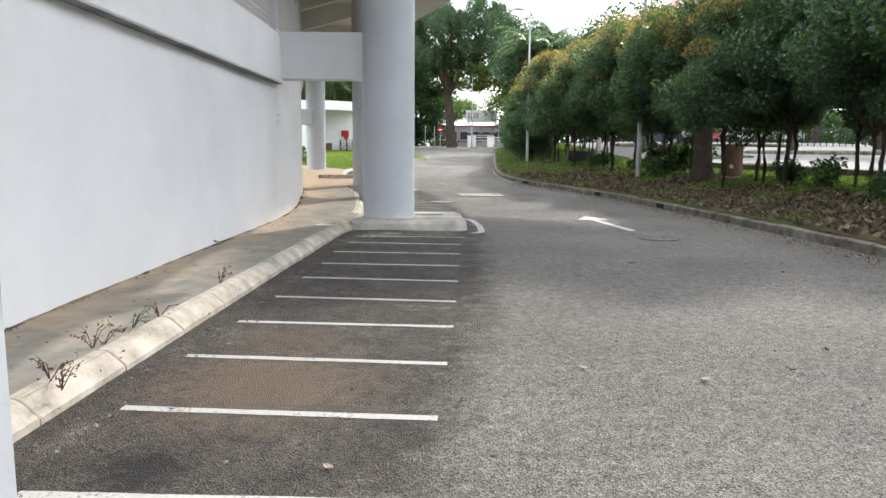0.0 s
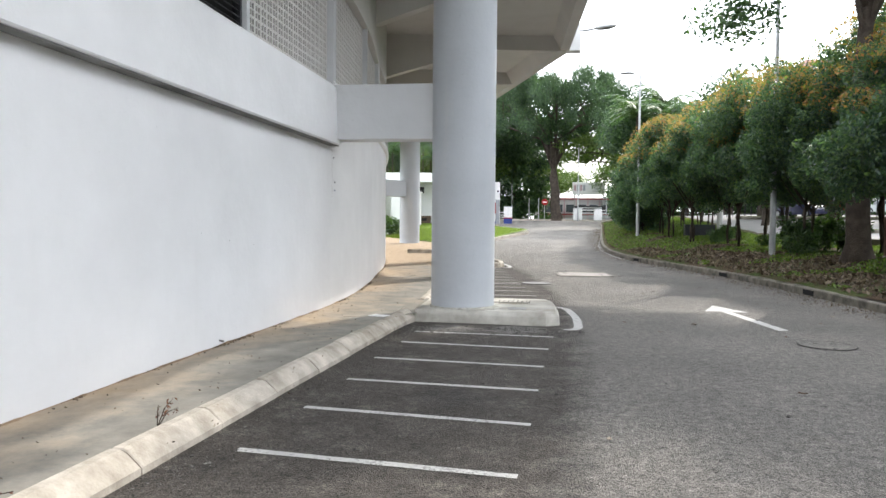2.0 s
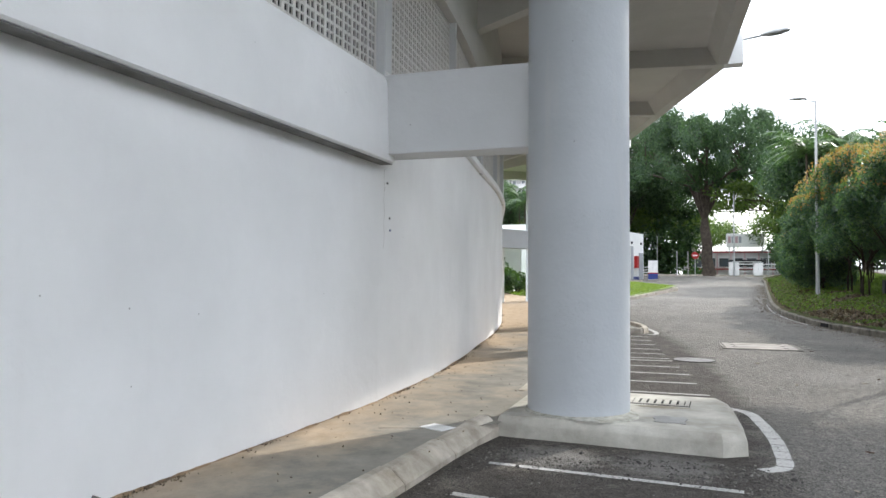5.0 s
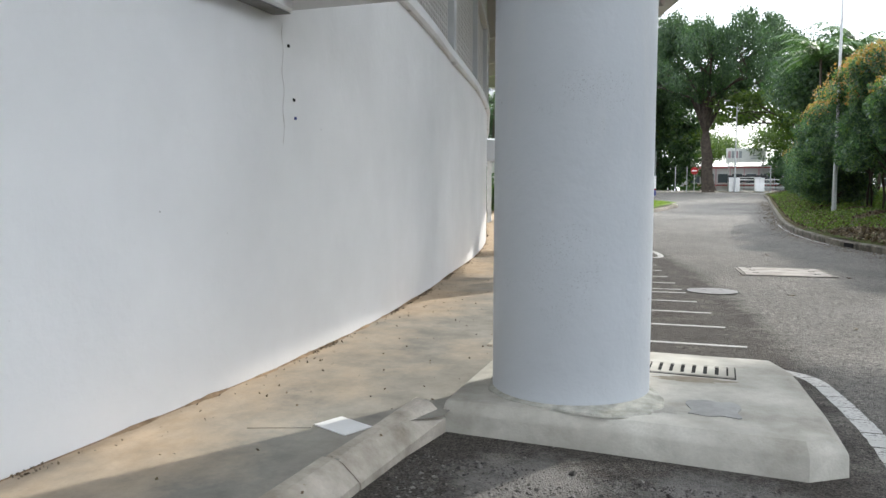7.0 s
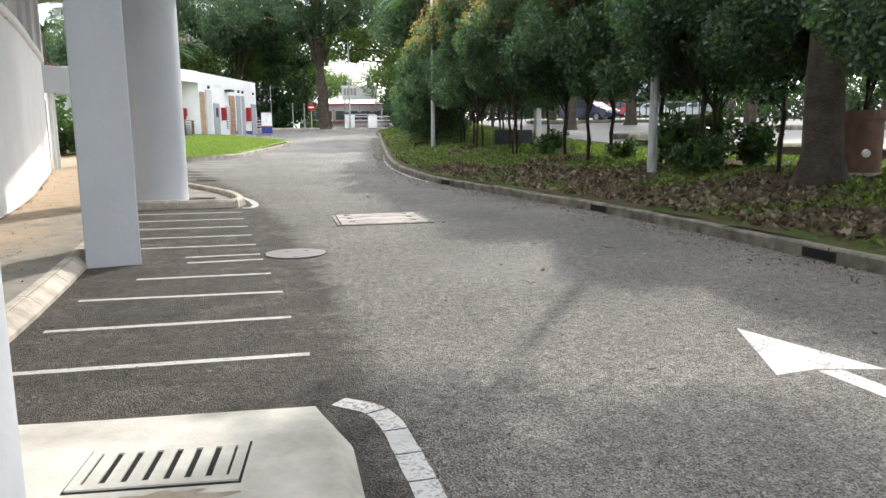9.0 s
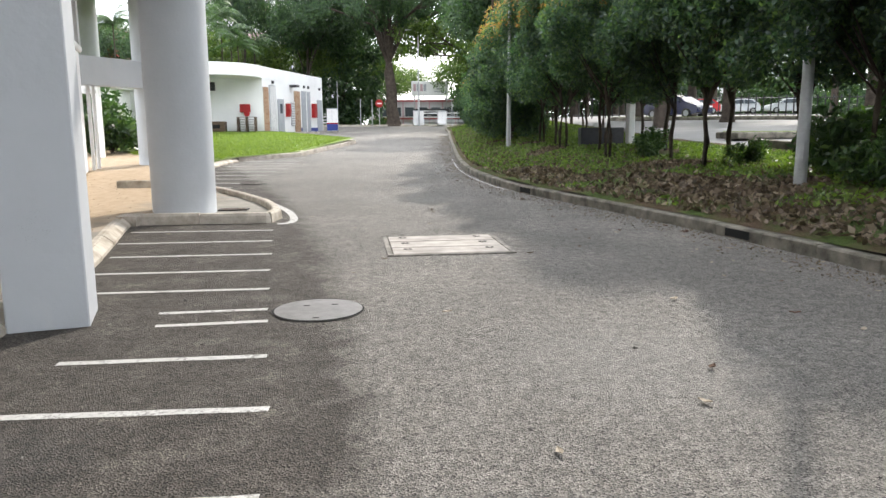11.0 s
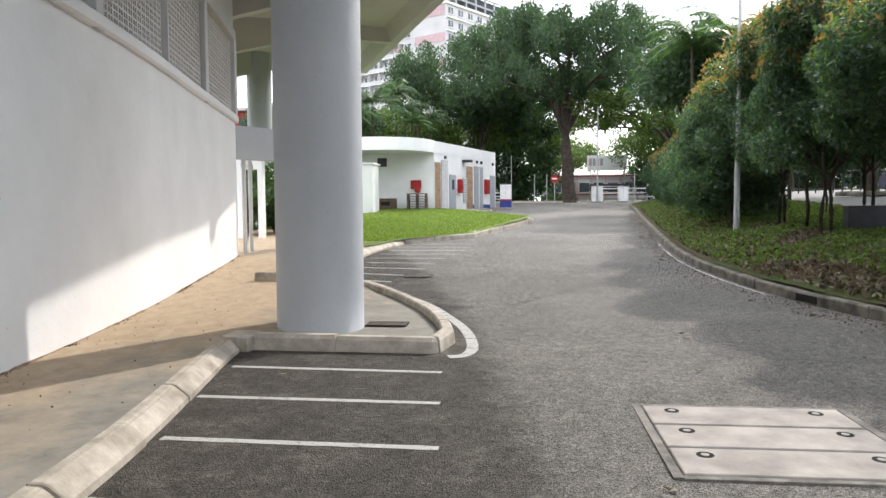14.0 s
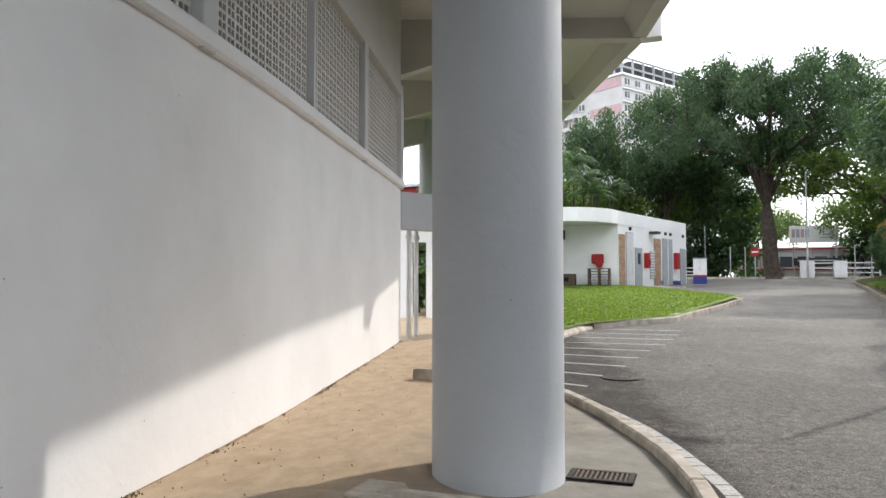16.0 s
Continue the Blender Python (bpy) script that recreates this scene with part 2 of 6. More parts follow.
M_ROAD = asphalt("asphalt")
M_WALL = plaster("white_plaster")
M_WALL2 = plaster("white_plaster_house", (0.78, 0.79, 0.78), 0.14)
M_COL = plaster("grey_white_paint", (0.48, 0.505, 0.53), 0.42, 0.8)
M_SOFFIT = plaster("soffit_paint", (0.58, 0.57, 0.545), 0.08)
M_BEAM = plaster("beam_paint", (0.62, 0.63, 0.64), 0.06)
M_LINE = paint_line("road_paint")
M_WALK = walkway_mat("walkway_concrete")
M_KERB = simple("kerb_concrete", (0.52, 0.475, 0.41), 0.85, 0.42, 3.4, 46, 0.8, stain=(0.27, 0.235, 0.185), dist=0.008)
M_KERB_R = simple("old_kerb_concrete", (0.22, 0.2, 0.165), 0.9, 0.65, 3.1, 50, 1.0, stain=(0.05, 0.048, 0.037), dist=0.012)
M_PAD = simple("pad_concrete", (0.5, 0.485, 0.435), 0.88, 0.42, 2.1, 55, 0.5, stain=(0.27, 0.25, 0.21), dist=0.006)
M_SLAB = simple("slab_concrete", (0.4, 0.368, 0.335), 0.85, 0.38, 3.0, 70, 0.4)
M_IRON = simple("cast_iron", (0.2, 0.19, 0.185), 0.5, 0.3, 8, 120, 0.3, metal=0.4)
M_DARK = simple("dark_gap", (0.015, 0.015, 0.015), 0.95, 0.2, 5, 30, 0.0)
# near-black: the unlit space behind the screens is put into the colour
M_INSIDE = simple("inside_shade_paint", (0.05, 0.05, 0.05), 0.95, 0.3, 1, 10, 0.0)
M_VERGE = verge_mat("verge")
M_LAWN = simple("lawn_soil", (0.13, 0.18, 0.035), 0.95, 0.35, 1.5, 50, 0.6, dist=0.03)
M_GROUND = simple("far_ground", (0.11, 0.13, 0.06), 0.95, 0.35, 0.3, 12, 0.4)
M_POLE = simple("galvanised_steel", (0.42, 0.43, 0.43), 0.5, 0.2, 6, 90, 0.1, metal=0.6)
M_BARK = simple("bark", (0.075, 0.06, 0.048), 0.95, 0.5, 4, 28, 1.0, dist=0.03)
M_BARK_THIN = simple("thin_bark", (0.06, 0.048, 0.036), 0.95, 0.4, 9, 60, 0.7, dist=0.01)
L_HEDGE = leaf_mat("hedge_leaves", [(0.03, 0.056, 0.05), (0.045, 0.082, 0.064), (0.066, 0.115, 0.074), (0.12, 0.175, 0.075)], 0.5, 0.36)
L_NEW = leaf_mat("young_red_leaves", [(0.3, 0.13, 0.06), (0.3, 0.165, 0.07), (0.22, 0.175, 0.055), (0.12, 0.15, 0.045)], 0.42)
L_TREE = leaf_mat("tree_leaves", [(0.018, 0.04, 0.022), (0.032, 0.064, 0.03), (0.058, 0.1, 0.04)], 0.36, 0.58)
L_LIGHT = leaf_mat("light_tree_leaves", [(0.035, 0.06, 0.012), (0.06, 0.10, 0.02), (0.10, 0.14, 0.03)], 0.4)
L_PALM = leaf_mat("palm_leaves", [(0.024, 0.054, 0.022), (0.045, 0.09, 0.03), (0.085, 0.14, 0.04)], 0.32, 0.4)
L_GRASS = leaf_mat("grass_blades", [(0.085, 0.13, 0.02), (0.14, 0.195, 0.03), (0.2, 0.25, 0.05)], 0.4)
L_LITTER = leaf_mat("dead_leaves", [(0.04, 0.028, 0.019), (0.085, 0.06, 0.04), (0.14, 0.10, 0.07), (0.24, 0.19, 0.14)], 0.1, 0.8)
L_WEED = leaf_mat("weed_leaves", [(0.055, 0.09, 0.02), (0.1, 0.15, 0.03), (0.16, 0.22, 0.05)], 0.4)


# ---- builders ----
def thing(name, loc=(0, 0, 0), label="", category="", group="", kind="", rz=0.0):
    e = new(name)
    e.empty_display_size = 0.1
    e.matrix_basis = pose(loc[0], loc[1], loc[2], 0, 0, rz)
    return tagged(e, label, category, group, kind)


def from_data(name, verts, faces, material, parent=None, label="", smooth=False):
    me = bpy.data.meshes.new(name)
    me.from_pydata([tuple(v) for v in verts], [], faces)
    me.materials.append(material)
    if smooth:
        me.polygons.foreach_set("use_smooth", [True] * len(me.polygons))
    me.update()
    ob = new(name, me)
    if parent is not None:
        ob.parent = parent
    if label:
        tagged(ob, label)
    return ob


def part(name, bm, material, parent=None, label="", smooth=False):
    me = bpy.data.meshes.new(name)
    bmesh.ops.recalc_face_normals(bm, faces=bm.faces)
    bm.to_mesh(me)
    bm.free()
    me.materials.append(material)
    if smooth:
        for f in me.polygons:
            f.use_smooth = True
    ob = new(name, me)
    if parent is not None:
        ob.parent = parent
    if label:
        tagged(ob, label)
    return ob


def box(bm, c, s, rz=0.0, bevel=0.0, seg=1, m=None):
    r = bmesh.ops.create_cube(bm, size=1.0)
    vs = r["verts"]
    bmesh.ops.scale(bm, vec=s, verts=vs)
    if bevel:
        es = list({e for v in vs for e in v.link_edges})
        g = bmesh.ops.bevel(bm, geom=es, offset=bevel, segments=seg, affect="EDGES", profile=0.6)
        vs = list({v for f in g["faces"] for v in f.verts} | {v for v in vs if v.is_valid})
    t = m if m is not None else pose(c[0], c[1], c[2], 0, 0, rz)
    bmesh.ops.transform(bm, matrix=t, verts=vs)
    return vs


def tube(bm, p0, p1, r0, r1=None, seg=12, caps=True):
    r1 = r0 if r1 is None else r1
    p0, p1 = Vector(p0), Vector(p1)
    d = p1 - p0
    q = d.to_track_quat("Z", "Y").to_matrix().to_4x4()
    r = bmesh.ops.create_cone(bm, cap_ends=caps, cap_tris=False, segments=seg, radius1=r0, radius2=r1, depth=d.length)
    bmesh.ops.transform(bm, matrix=Matrix.Translation((p0 + p1) / 2) @ q, verts=r["verts"])


def box_part(name, c, s, material, parent=None, label="", rz=0.0, bevel=0.0, seg=1):
    bm = bmesh.new()
    box(bm, c, s, rz, bevel, seg)
    return part(name, bm, material, parent, label)


def tube_part(name, p0, p1, r0, material, parent=None, label="", r1=None, seg=12):
    bm = bmesh.new()
    tube(bm, p0, p1, r0, r1, seg)
    return part(name, bm, material, parent, label, smooth=False)


def smooth_by_angle(ob, deg=40):
    me = ob.data
    for f in me.polygons:
        f.use_smooth = True
    me.set_sharp_from_angle(angle=radians(deg))


# ---- plan ----
def rise(y):
    """Height of the carriageway: level, then climbing gently to the junction."""
    y = min(max(y, -60.0), 82.0)
    u = (y - 28.5) / 3.0
    return 0.037 * 3.0 * (math.log1p(math.exp(-abs(u))) + max(u, 0.0))


KR = ([-60, -8, 0, 8, 13, 18, 22, 25, 28, 30.5, 33, 36, 39.5, 45, 52, 62, 72, 76],
      [9.0, 7.0, 6.85, 6.75, 6.62, 6.36, 6.1, 5.66, 4.93, 4.2, 3.75, 3.55, 3.67, 4.1, 4.7, 5.6, 6.6, 9.0])


def spline(xs, ys):
    """Catmull-Rom through the points, as a function."""
    xs, ys = list(xs), list(ys)

    def f(x):
        if x <= xs[0]:
            return ys[0]
        if x >= xs[-1]:
            return ys[-1]
        i = max(k for k in range(len(xs) - 1) if xs[k] <= x)
        h = xs[i + 1] - xs[i]
        t = (x - xs[i]) / h

        def slope(k):
            a, b = max(k - 1, 0), min(k + 1, len(xs) - 1)
            return (ys[b] - ys[a]) / (xs[b] - xs[a])
        m0, m1 = slope(i) * h, slope(i + 1) * h
        return ((2 * t**3 - 3 * t**2 + 1) * ys[i] + (t**3 - 2 * t**2 + t) * m0 + (-2 * t**3 + 3 * t**2) * ys[i + 1] + (t**3 - t**2) * m1)
    return f


kerb_r = spline(*KR)
wall_a = spline([-12, 4, 9, 14.2], [-3.28, -3.2, -3.12, -2.98])
wall_b = spline([14.2, 16, 18.5, 21, 24, 26.7, 28.8, 31.5, 34, 36], [-2.99, -3.08, -3.36, -3.75, -4.2, -4.72, -5.2, -5.92, -6.57, -7.12])


def wall_x(y):
    return wall_a(y) if y < 14.2 else wall_b(y)


def wall_normal(y):
    d = (wall_x(y + 0.2) - wall_x(y - 0.2)) / 0.4
    n = Vector((1.0, -d, 0.0))
    return n.normalized()


kerb_l = spline([-12, 2, 6.8, 14, 15.7, 18, 20.5, 23.6, 26.4, 29.5, 32, 36.5, 38.5, 40.8], [-2.2, -2.15, -1.93, -1.5, -1.48, -1.62, -1.88, -2.3, -2.9, -3.3, -3.6, -4.2, -4.2, -3.9])


def verge_z(x, y):
    d = max(x - kerb_r(y), 0.0)
    return rise(y) + 0.16 + 0.2 * min(d, 2.4) + 0.03 * min(max(d - 2.4, 0), 12)


def strip(name, ys, xl, xr, nx, zf, material, kind="structure", label="", category="", parent=None):
    verts, faces = [], []
    for j, y in enumerate(ys):
        a, b = xl(y), xr(y)
        for i in range(nx + 1):
            x = a + (b - a) * i / nx
            verts.append((x, y, zf(x, y)))
    for j in range(len(ys) - 1):
        for i in range(nx):
            k = j * (nx + 1) + i
            faces.append((k, k + 1, k + nx + 2, k + nx + 1))
    ob = from_data(name, verts, faces, material, parent, smooth=True)
    return tagged(ob, label, category, kind=kind)


def steps(a, b, s):
    n = max(1, round((b - a) / s))
    return [a + (b - a) * i / n for i in range(n + 1)]


# ---- ground ----
def big_ground():
    ys = [-400, -200, -100] + steps(-60, 82, 2.0) + [100, 140, 200, 300, 450, 800]
    xs = [-600, -300, -150, -80, -50] + steps(-40, 40, 4.0) + [50, 80, 150, 300, 600]
    verts = [(x, y, rise(y) - 0.05 + (0.05 if y > 90 else 0)) for y in ys for x in xs]
    w = len(xs)
    faces = [(j * w + i, j * w + i + 1, (j + 1) * w + i + 1, (j + 1) * w + i) for j in range(len(ys) - 1) for i in range(w - 1)]
    tagged(from_data("ground", verts, faces, M_GROUND, smooth=True), "grassy ground reaching to the horizon", "ground", kind="structure")


big_ground()
inner_kerb = spline([26.8, 27.4, 28.1, 29.05, 30.0, 31.0, 31.7], [-0.81, -0.84, -1.0, -1.34, -1.84, -2.44, -2.9])
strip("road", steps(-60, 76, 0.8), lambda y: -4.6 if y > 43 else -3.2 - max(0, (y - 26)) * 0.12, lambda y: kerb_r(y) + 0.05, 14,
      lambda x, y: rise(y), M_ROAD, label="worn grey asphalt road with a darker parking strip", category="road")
strip("crossing_road", steps(74, 79, 1.0), lambda y: -90, lambda y: 90, 60, lambda x, y: rise(y) + 0.004, M_ROAD, label="asphalt road crossing at the junction", category="road")
strip("verge", steps(-60, 73, 0.7), lambda y: kerb_r(y) + 0.12, lambda y: kerb_r(y) + 7.5, 16,
      lambda x, y: verge_z(x, y) + 0.05 * noise.noise((x * 1.3, y * 1.3, 0.0)), M_VERGE, label="weedy verge with brown leaf litter under the trees", category="verge")
strip("car_park", steps(-60, 73, 2.0), lambda y: kerb_r(y) + 7.4, lambda y: kerb_r(y) + 34, 12,
      lambda x, y: verge_z(x, y) - 0.02, simple("car_park_asphalt", (0.2, 0.195, 0.19), 0.75, 0.2, 0.8, 40, 0.3), label="pale asphalt car park behind the verge", category="road")
strip("walkway", steps(-12, 46, 0.25), lambda y: (wall_x(y) if y < 36 else -8.5 - (y - 36) * 1.2) - 0.05, lambda y: -1.42 if 13.3 < y < 15.6 else (inner_kerb(y) if 26.8 < y < 31.65 else (kerb_l(y) - 0.12 if y < 38.5 else -4.5 - (y - 38.5) * 0.75)), 12,
      lambda x, y: rise(y) + 0.14 - (0.07 * min(max((x + 3.3) / 1.0, 0), 1) if 26.8 < y < 31.7 else 0), M_WALK, label="concrete walkway dusted with ochre sand beside the wall", category="pavement")
strip("lawn", steps(38.5, 60, 0.8), lambda y: -4.6 - (y - 38.5) * 0.75 if y < 46 else -22, lambda y: (kerb_l(y) - 0.1) if y < 40.8 else (min(-2.05 - (43.3 - y) * 0.74, -2.05 + (y - 43.3) * 0.22) if y < 52 else -0.15 - (y - 52) * 0.7), 12,
      lambda x, y: rise(y) + 0.17 + max(0.0, min(y - 44, 14)) * 0.014, M_LAWN, label="mown green lawn in front of the small white building", category="lawn")


# ---- kerbs ----
def kerb_run(name, path, profile, step, material, label):
    """Kerb stones one by one along a path; profile: points (across, up) from the road side."""
    root = thing(name, (0, 0, 0), label, "kerb", kind="structure")
    pts = [Vector(p) for p in path]
    acc = [0.0]
    for a, b in zip(pts, pts[1:]):
        acc.append(acc[-1] + (b - a).length)

    def at(s):
        s = min(max(s, 0), acc[-1])
        i = max(k for k in range(len(acc) - 1) if acc[k] <= s + 1e-9)
        t = (s - acc[i]) / max(acc[i + 1] - acc[i], 1e-9)
        d = (pts[i + 1] - pts[i])
        return pts[i].lerp(pts[i + 1], t), Vector((-d.y, d.x, 0)).normalized()
    n = max(1, round(acc[-1] / step))
    rnd = random.Random(len(path))
    for k in range(n):
        s0, s1 = acc[-1] * k / n + 0.006, acc[-1] * (k + 1) / n - 0.006
        verts, m = [], len(profile)
        dz, dx = rnd.uniform(-0.008, 0.008), rnd.uniform(-0.008, 0.008)
        cuts = (s0, s0 + 0.012, (s0 + s1) / 2, s1 - 0.012, s1)
        for c, s in enumerate(cuts):
            p, nrm = at(s)
            for a, u in profile:
                sh = -0.008 if c in (0, 4) and u > 0.02 else 0
                q = p + nrm * (a + dx)
                verts.append((q.x, q.y, p.z + u + dz + sh))
        faces = [tuple(range(m))[::-1], tuple(4 * m + i for i in range(m))]
        for c in range(4):
            for i in range(m):
                j = (i + 1) % m
                faces.append((c * m + i, c * m + j, (c + 1) * m + j, (c + 1) * m + i))
        from_data("kerb_stone", verts, faces, material, root)
    return root


PROF_L = [(0.0, -0.05), (0.0, 0.045), (0.03, 0.075), (0.10, 0.135), (0.135, 0.15), (0.2, 0.152), (0.2, -0.05)]
PROF_R = [(0.0, -0.05), (0.0, 0.14), (0.02, 0.165), (0.28, 0.17), (0.28, -0.05)]


def path_l(a, b, s=0.5):
    return [(kerb_l(y), y, rise(y)) for y in steps(a, b, s)]


kerb_run("kerb_walkway_front", path_l(-10, 12.5) + [(-1.56, 13.0, 0.0), (-1.49, 13.35, 0.025), (-1.45, 13.62, 0.055)], PROF_L, 1.0, M_KERB, "pale sloped concrete kerb along the walkway")
kerb_run("kerb_walkway_middle", path_l(15.5, 26.5) + [(-2.97, 26.8, 0.035)], PROF_L, 1.0, M_KERB, "pale sloped concrete kerb along the walkway")
kerb_run("kerb_walkway_far", path_l(32.2, 40.8), PROF_L, 1.0, M_KERB, "pale sloped concrete kerb beside the lawn")
kerb_run("kerb_lawn", [(-3.9, 40.9, rise(40.9)), (-2.0, 43.25, rise(43.2)), (-0.1, 52, rise(52)), (-0.6, 54.5, rise(54.5))], PROF_R, 1.2, M_KERB, "old concrete kerb round the lawn")
kerb_run("kerb_verge", [(kerb_r(y), y, rise(y)) for y in reversed(steps(-20, 72, 0.6))], PROF_R, 0.95, M_KERB_R, "dark weathered concrete kerb along the verge")


# ---- island under the round column ----
def slab_poly(name, pts, z0, z1, material, parent=None, label="", bevel=0.03):
    bm = bmesh.new()
    vs = [bm.verts.new((x, y, z1)) for x, y in pts]
    f = bm.faces.new(vs)
    r = bmesh.ops.extrude_face_region(bm, geom=[f])
    low = [v for v in r["geom"] if isinstance(v, bmesh.types.BMVert)]
    for v in low:
        v.co.z = z0
    top = [e for e in bm.edges if all(abs(v.co.z - z1) < 1e-6 for v in e.verts)]
    if bevel:
        bmesh.ops.bevel(bm, geom=top, offset=bevel, segments=2, affect="EDGES", profile=0.6)
    return part(name, bm, material, parent, label)


M_RUST = simple("worn_rusty_iron", (0.17, 0.13, 0.1), 0.7, 0.4, 9, 110, 0.3, metal=0.3)
M_BLACK_IRON = simple("black_iron", (0.05, 0.045, 0.042), 0.6, 0.3, 8, 120, 0.3, metal=0.4)


def grate(loc, rz, size, label, light):
    root = thing("drain_grating", loc, label, "drain grate", rz=rz)
    w, d = size
    bm = bmesh.new()
    for sx in (-1, 1):
        box(bm, (sx * (w / 2 - 0.02), 0, 0.004), (0.04, d, 0.014))
    for sy in (-1, 1):
        box(bm, (0, sy * (d / 2 - 0.02), 0.004), (w - 0.08, 0.04, 0.014))
    part("frame", bm, M_PAD if light else M_BLACK_IRON, root)
    box_part("pit", (0, 0, 0.001), (w + 0.02, d + 0.02, 0.004), M_DARK, root, "black gap under the bars")
    n = 7 if light else 11
    bw = (w - 0.08) / n
    for i in range(n):
        wd = bw * (0.66 if light else 0.42)
        box_part("bar", (-w / 2 + 0.04 + bw * (i + 0.5), 0, 0.006), (wd, d - 0.08, 0.01), M_PAD if light else M_RUST, root)
    return root


PAD_Z = 0.2


def island():
    """Cast slab: upright foot, broad worn chamfer at the front, slightly sagging top."""
    ring = [(-1.47, 13.62), (-0.5, 13.55), (0.2, 13.49), (0.55, 13.46), (0.76, 13.6), (0.77, 14.2), (0.74, 15.1), (0.6, 15.52), (-0.5, 15.56), (-1.47, 15.54)]
    rows = []
    bm = bmesh.new()
    for inset, z in ((0.0, -0.03), (0.006, 0.118), (0.016, 0.138), (0.05, 0.172), (0.07, PAD_Z - 0.008), (0.1, PAD_Z)):
        row = []
        for k, (x, y) in enumerate(ring):
            a, b = ring[k - 1], ring[(k + 1) % len(ring)]
            d = Vector((b[0] - a[0], b[1] - a[1])).normalized()
            nn = Vector((-d.y, d.x))
            w = inset * (0.35 if x < -1.4 else 1.0)
            row.append(bm.verts.new((x + nn.x * w, y + nn.y * w, z + 0.006 * noise.noise((x * 2.3, y * 2.3, z * 9)))))
        rows.append(row)
    m = len(ring)
    for a, b in zip(rows, rows[1:]):
        for k in range(m):
            bm.faces.new((a[k], a[(k + 1) % m], b[(k + 1) % m], b[k]))
    bm.faces.new(rows[-1])
    return part("concrete_island", bm, M_PAD)


isl = island()
smooth_by_angle(isl, 24)
jn = slab_poly("kerb_joint", [(-3.2, 26.7), (-2.86, 26.62), (-2.8, 26.95), (-2.9, 27.1), (-3.2, 27.1)], -0.03, rise(26.8) + 0.156, M_KERB, bevel=0.02)
tagged(jn, "concrete joint between kerb and island", "kerb", kind="structure")
tagged(isl, "low weathered concrete island under the round column", "island", kind="structure")
grate((-0.02, 14.92, PAD_Z), -3, (0.62, 0.34), "pale painted drain grating set in the island", True)
patch = slab_poly("mortar_patch", [(0.11 + 0.165 * (1 + 0.1 * math.sin(5 * a)) * max(-0.86, min(0.86, 1.15 * math.cos(a))), 13.95 + 0.18 * (1 + 0.08 * math.cos(7 * a)) * max(-0.86, min(0.86, 1.15 * math.sin(a)))) for a in [i * math.tau / 40 for i in range(40)]], PAD_Z - 0.01, PAD_Z + 0.006, simple("grey_mortar", (0.36, 0.355, 0.34), 0.85, 0.3, 6, 70, 0.4), bevel=0.0)
tagged(patch, "grey mortar patch on the concrete island", "patch", kind="structure")


def mortar_ring(x, y, z, r):
    """Rough mortar smeared round the column's foot, widest at one side."""
    n, verts = 72, []
    for i in range(n):
        a = i * math.tau / n
        w = 0.02 + 0.025 * (noise.noise((math.cos(a) * 3, math.sin(a) * 3, 1.0)) + 0.4) + 0.16 * max(0.0, math.cos(a + 0.7)) ** 6 * (1 + 0.5 * noise.noise((a * 5, 2.0, 0.0)))
        for rr, u in ((r - 0.02, 0.03), (r + w * 0.35, 0.016), (r + w * 0.9, 0.009), (r + w, -0.004)):
            verts.append((x + rr * math.cos(a), y + rr * math.sin(a), z + u))
    faces = [(4 * i + k, 4 * i + k + 1, 4 * ((i + 1) % n) + k + 1, 4 * ((i + 1) % n) + k) for i in range(n) for k in range(3)]
    mat = simple("column_foot_mortar", (0.46, 0.45, 0.4), 0.9, 0.45, 9, 80, 0.9, stain=(0.24, 0.24, 0.2), dist=0.008)
    tagged(from_data("mortar_ring", verts, faces, mat), "rough mortar smeared round the foot of the column", "mortar", kind="structure")


mortar_ring(-0.77, 14.17, PAD_Z, 0.505)


def deposit(name, x, y, rx_, ry_, z, material, seed, label):
    """A thin uneven crust on the concrete."""
    k = 44
    verts = [(x, y, z + 0.003)]
    for i in range(k):
        a = i * math.tau / k
        f = 0.75 + 0.55 * noise.noise((math.cos(a) * 2.2 + seed, math.sin(a) * 2.2, 0.0)) + 0.12 * noise.noise((math.cos(a) * 7, math.sin(a) * 7, seed))
        verts.append((x + rx_ * f * math.cos(a), y + ry_ * f * math.sin(a), z + 0.0015))
    tagged(from_data(name, verts, [(0, i + 1, (i + 1) % k + 1) for i in range(k)], material), label, "stain", "island stains", "structure")


M_SILT = simple("brown_silt", (0.2, 0.165, 0.12), 0.95, 0.5, 12, 90, 0.6, stain=(0.33, 0.3, 0.25))
M_DAMP = simple("damp_concrete", (0.27, 0.26, 0.235), 0.8, 0.4, 9, 80, 0.5, stain=(0.4, 0.385, 0.34))
deposit("silt_stain", 0.0, 14.63, 0.3, 0.1, PAD_Z, M_SILT, 3.0, "brown silt washed out beside the grating")
deposit("damp_stain", -0.22, 13.86, 0.2, 0.12, PAD_Z, M_DAMP, 7.0, "damp grey blotch beside the column foot")


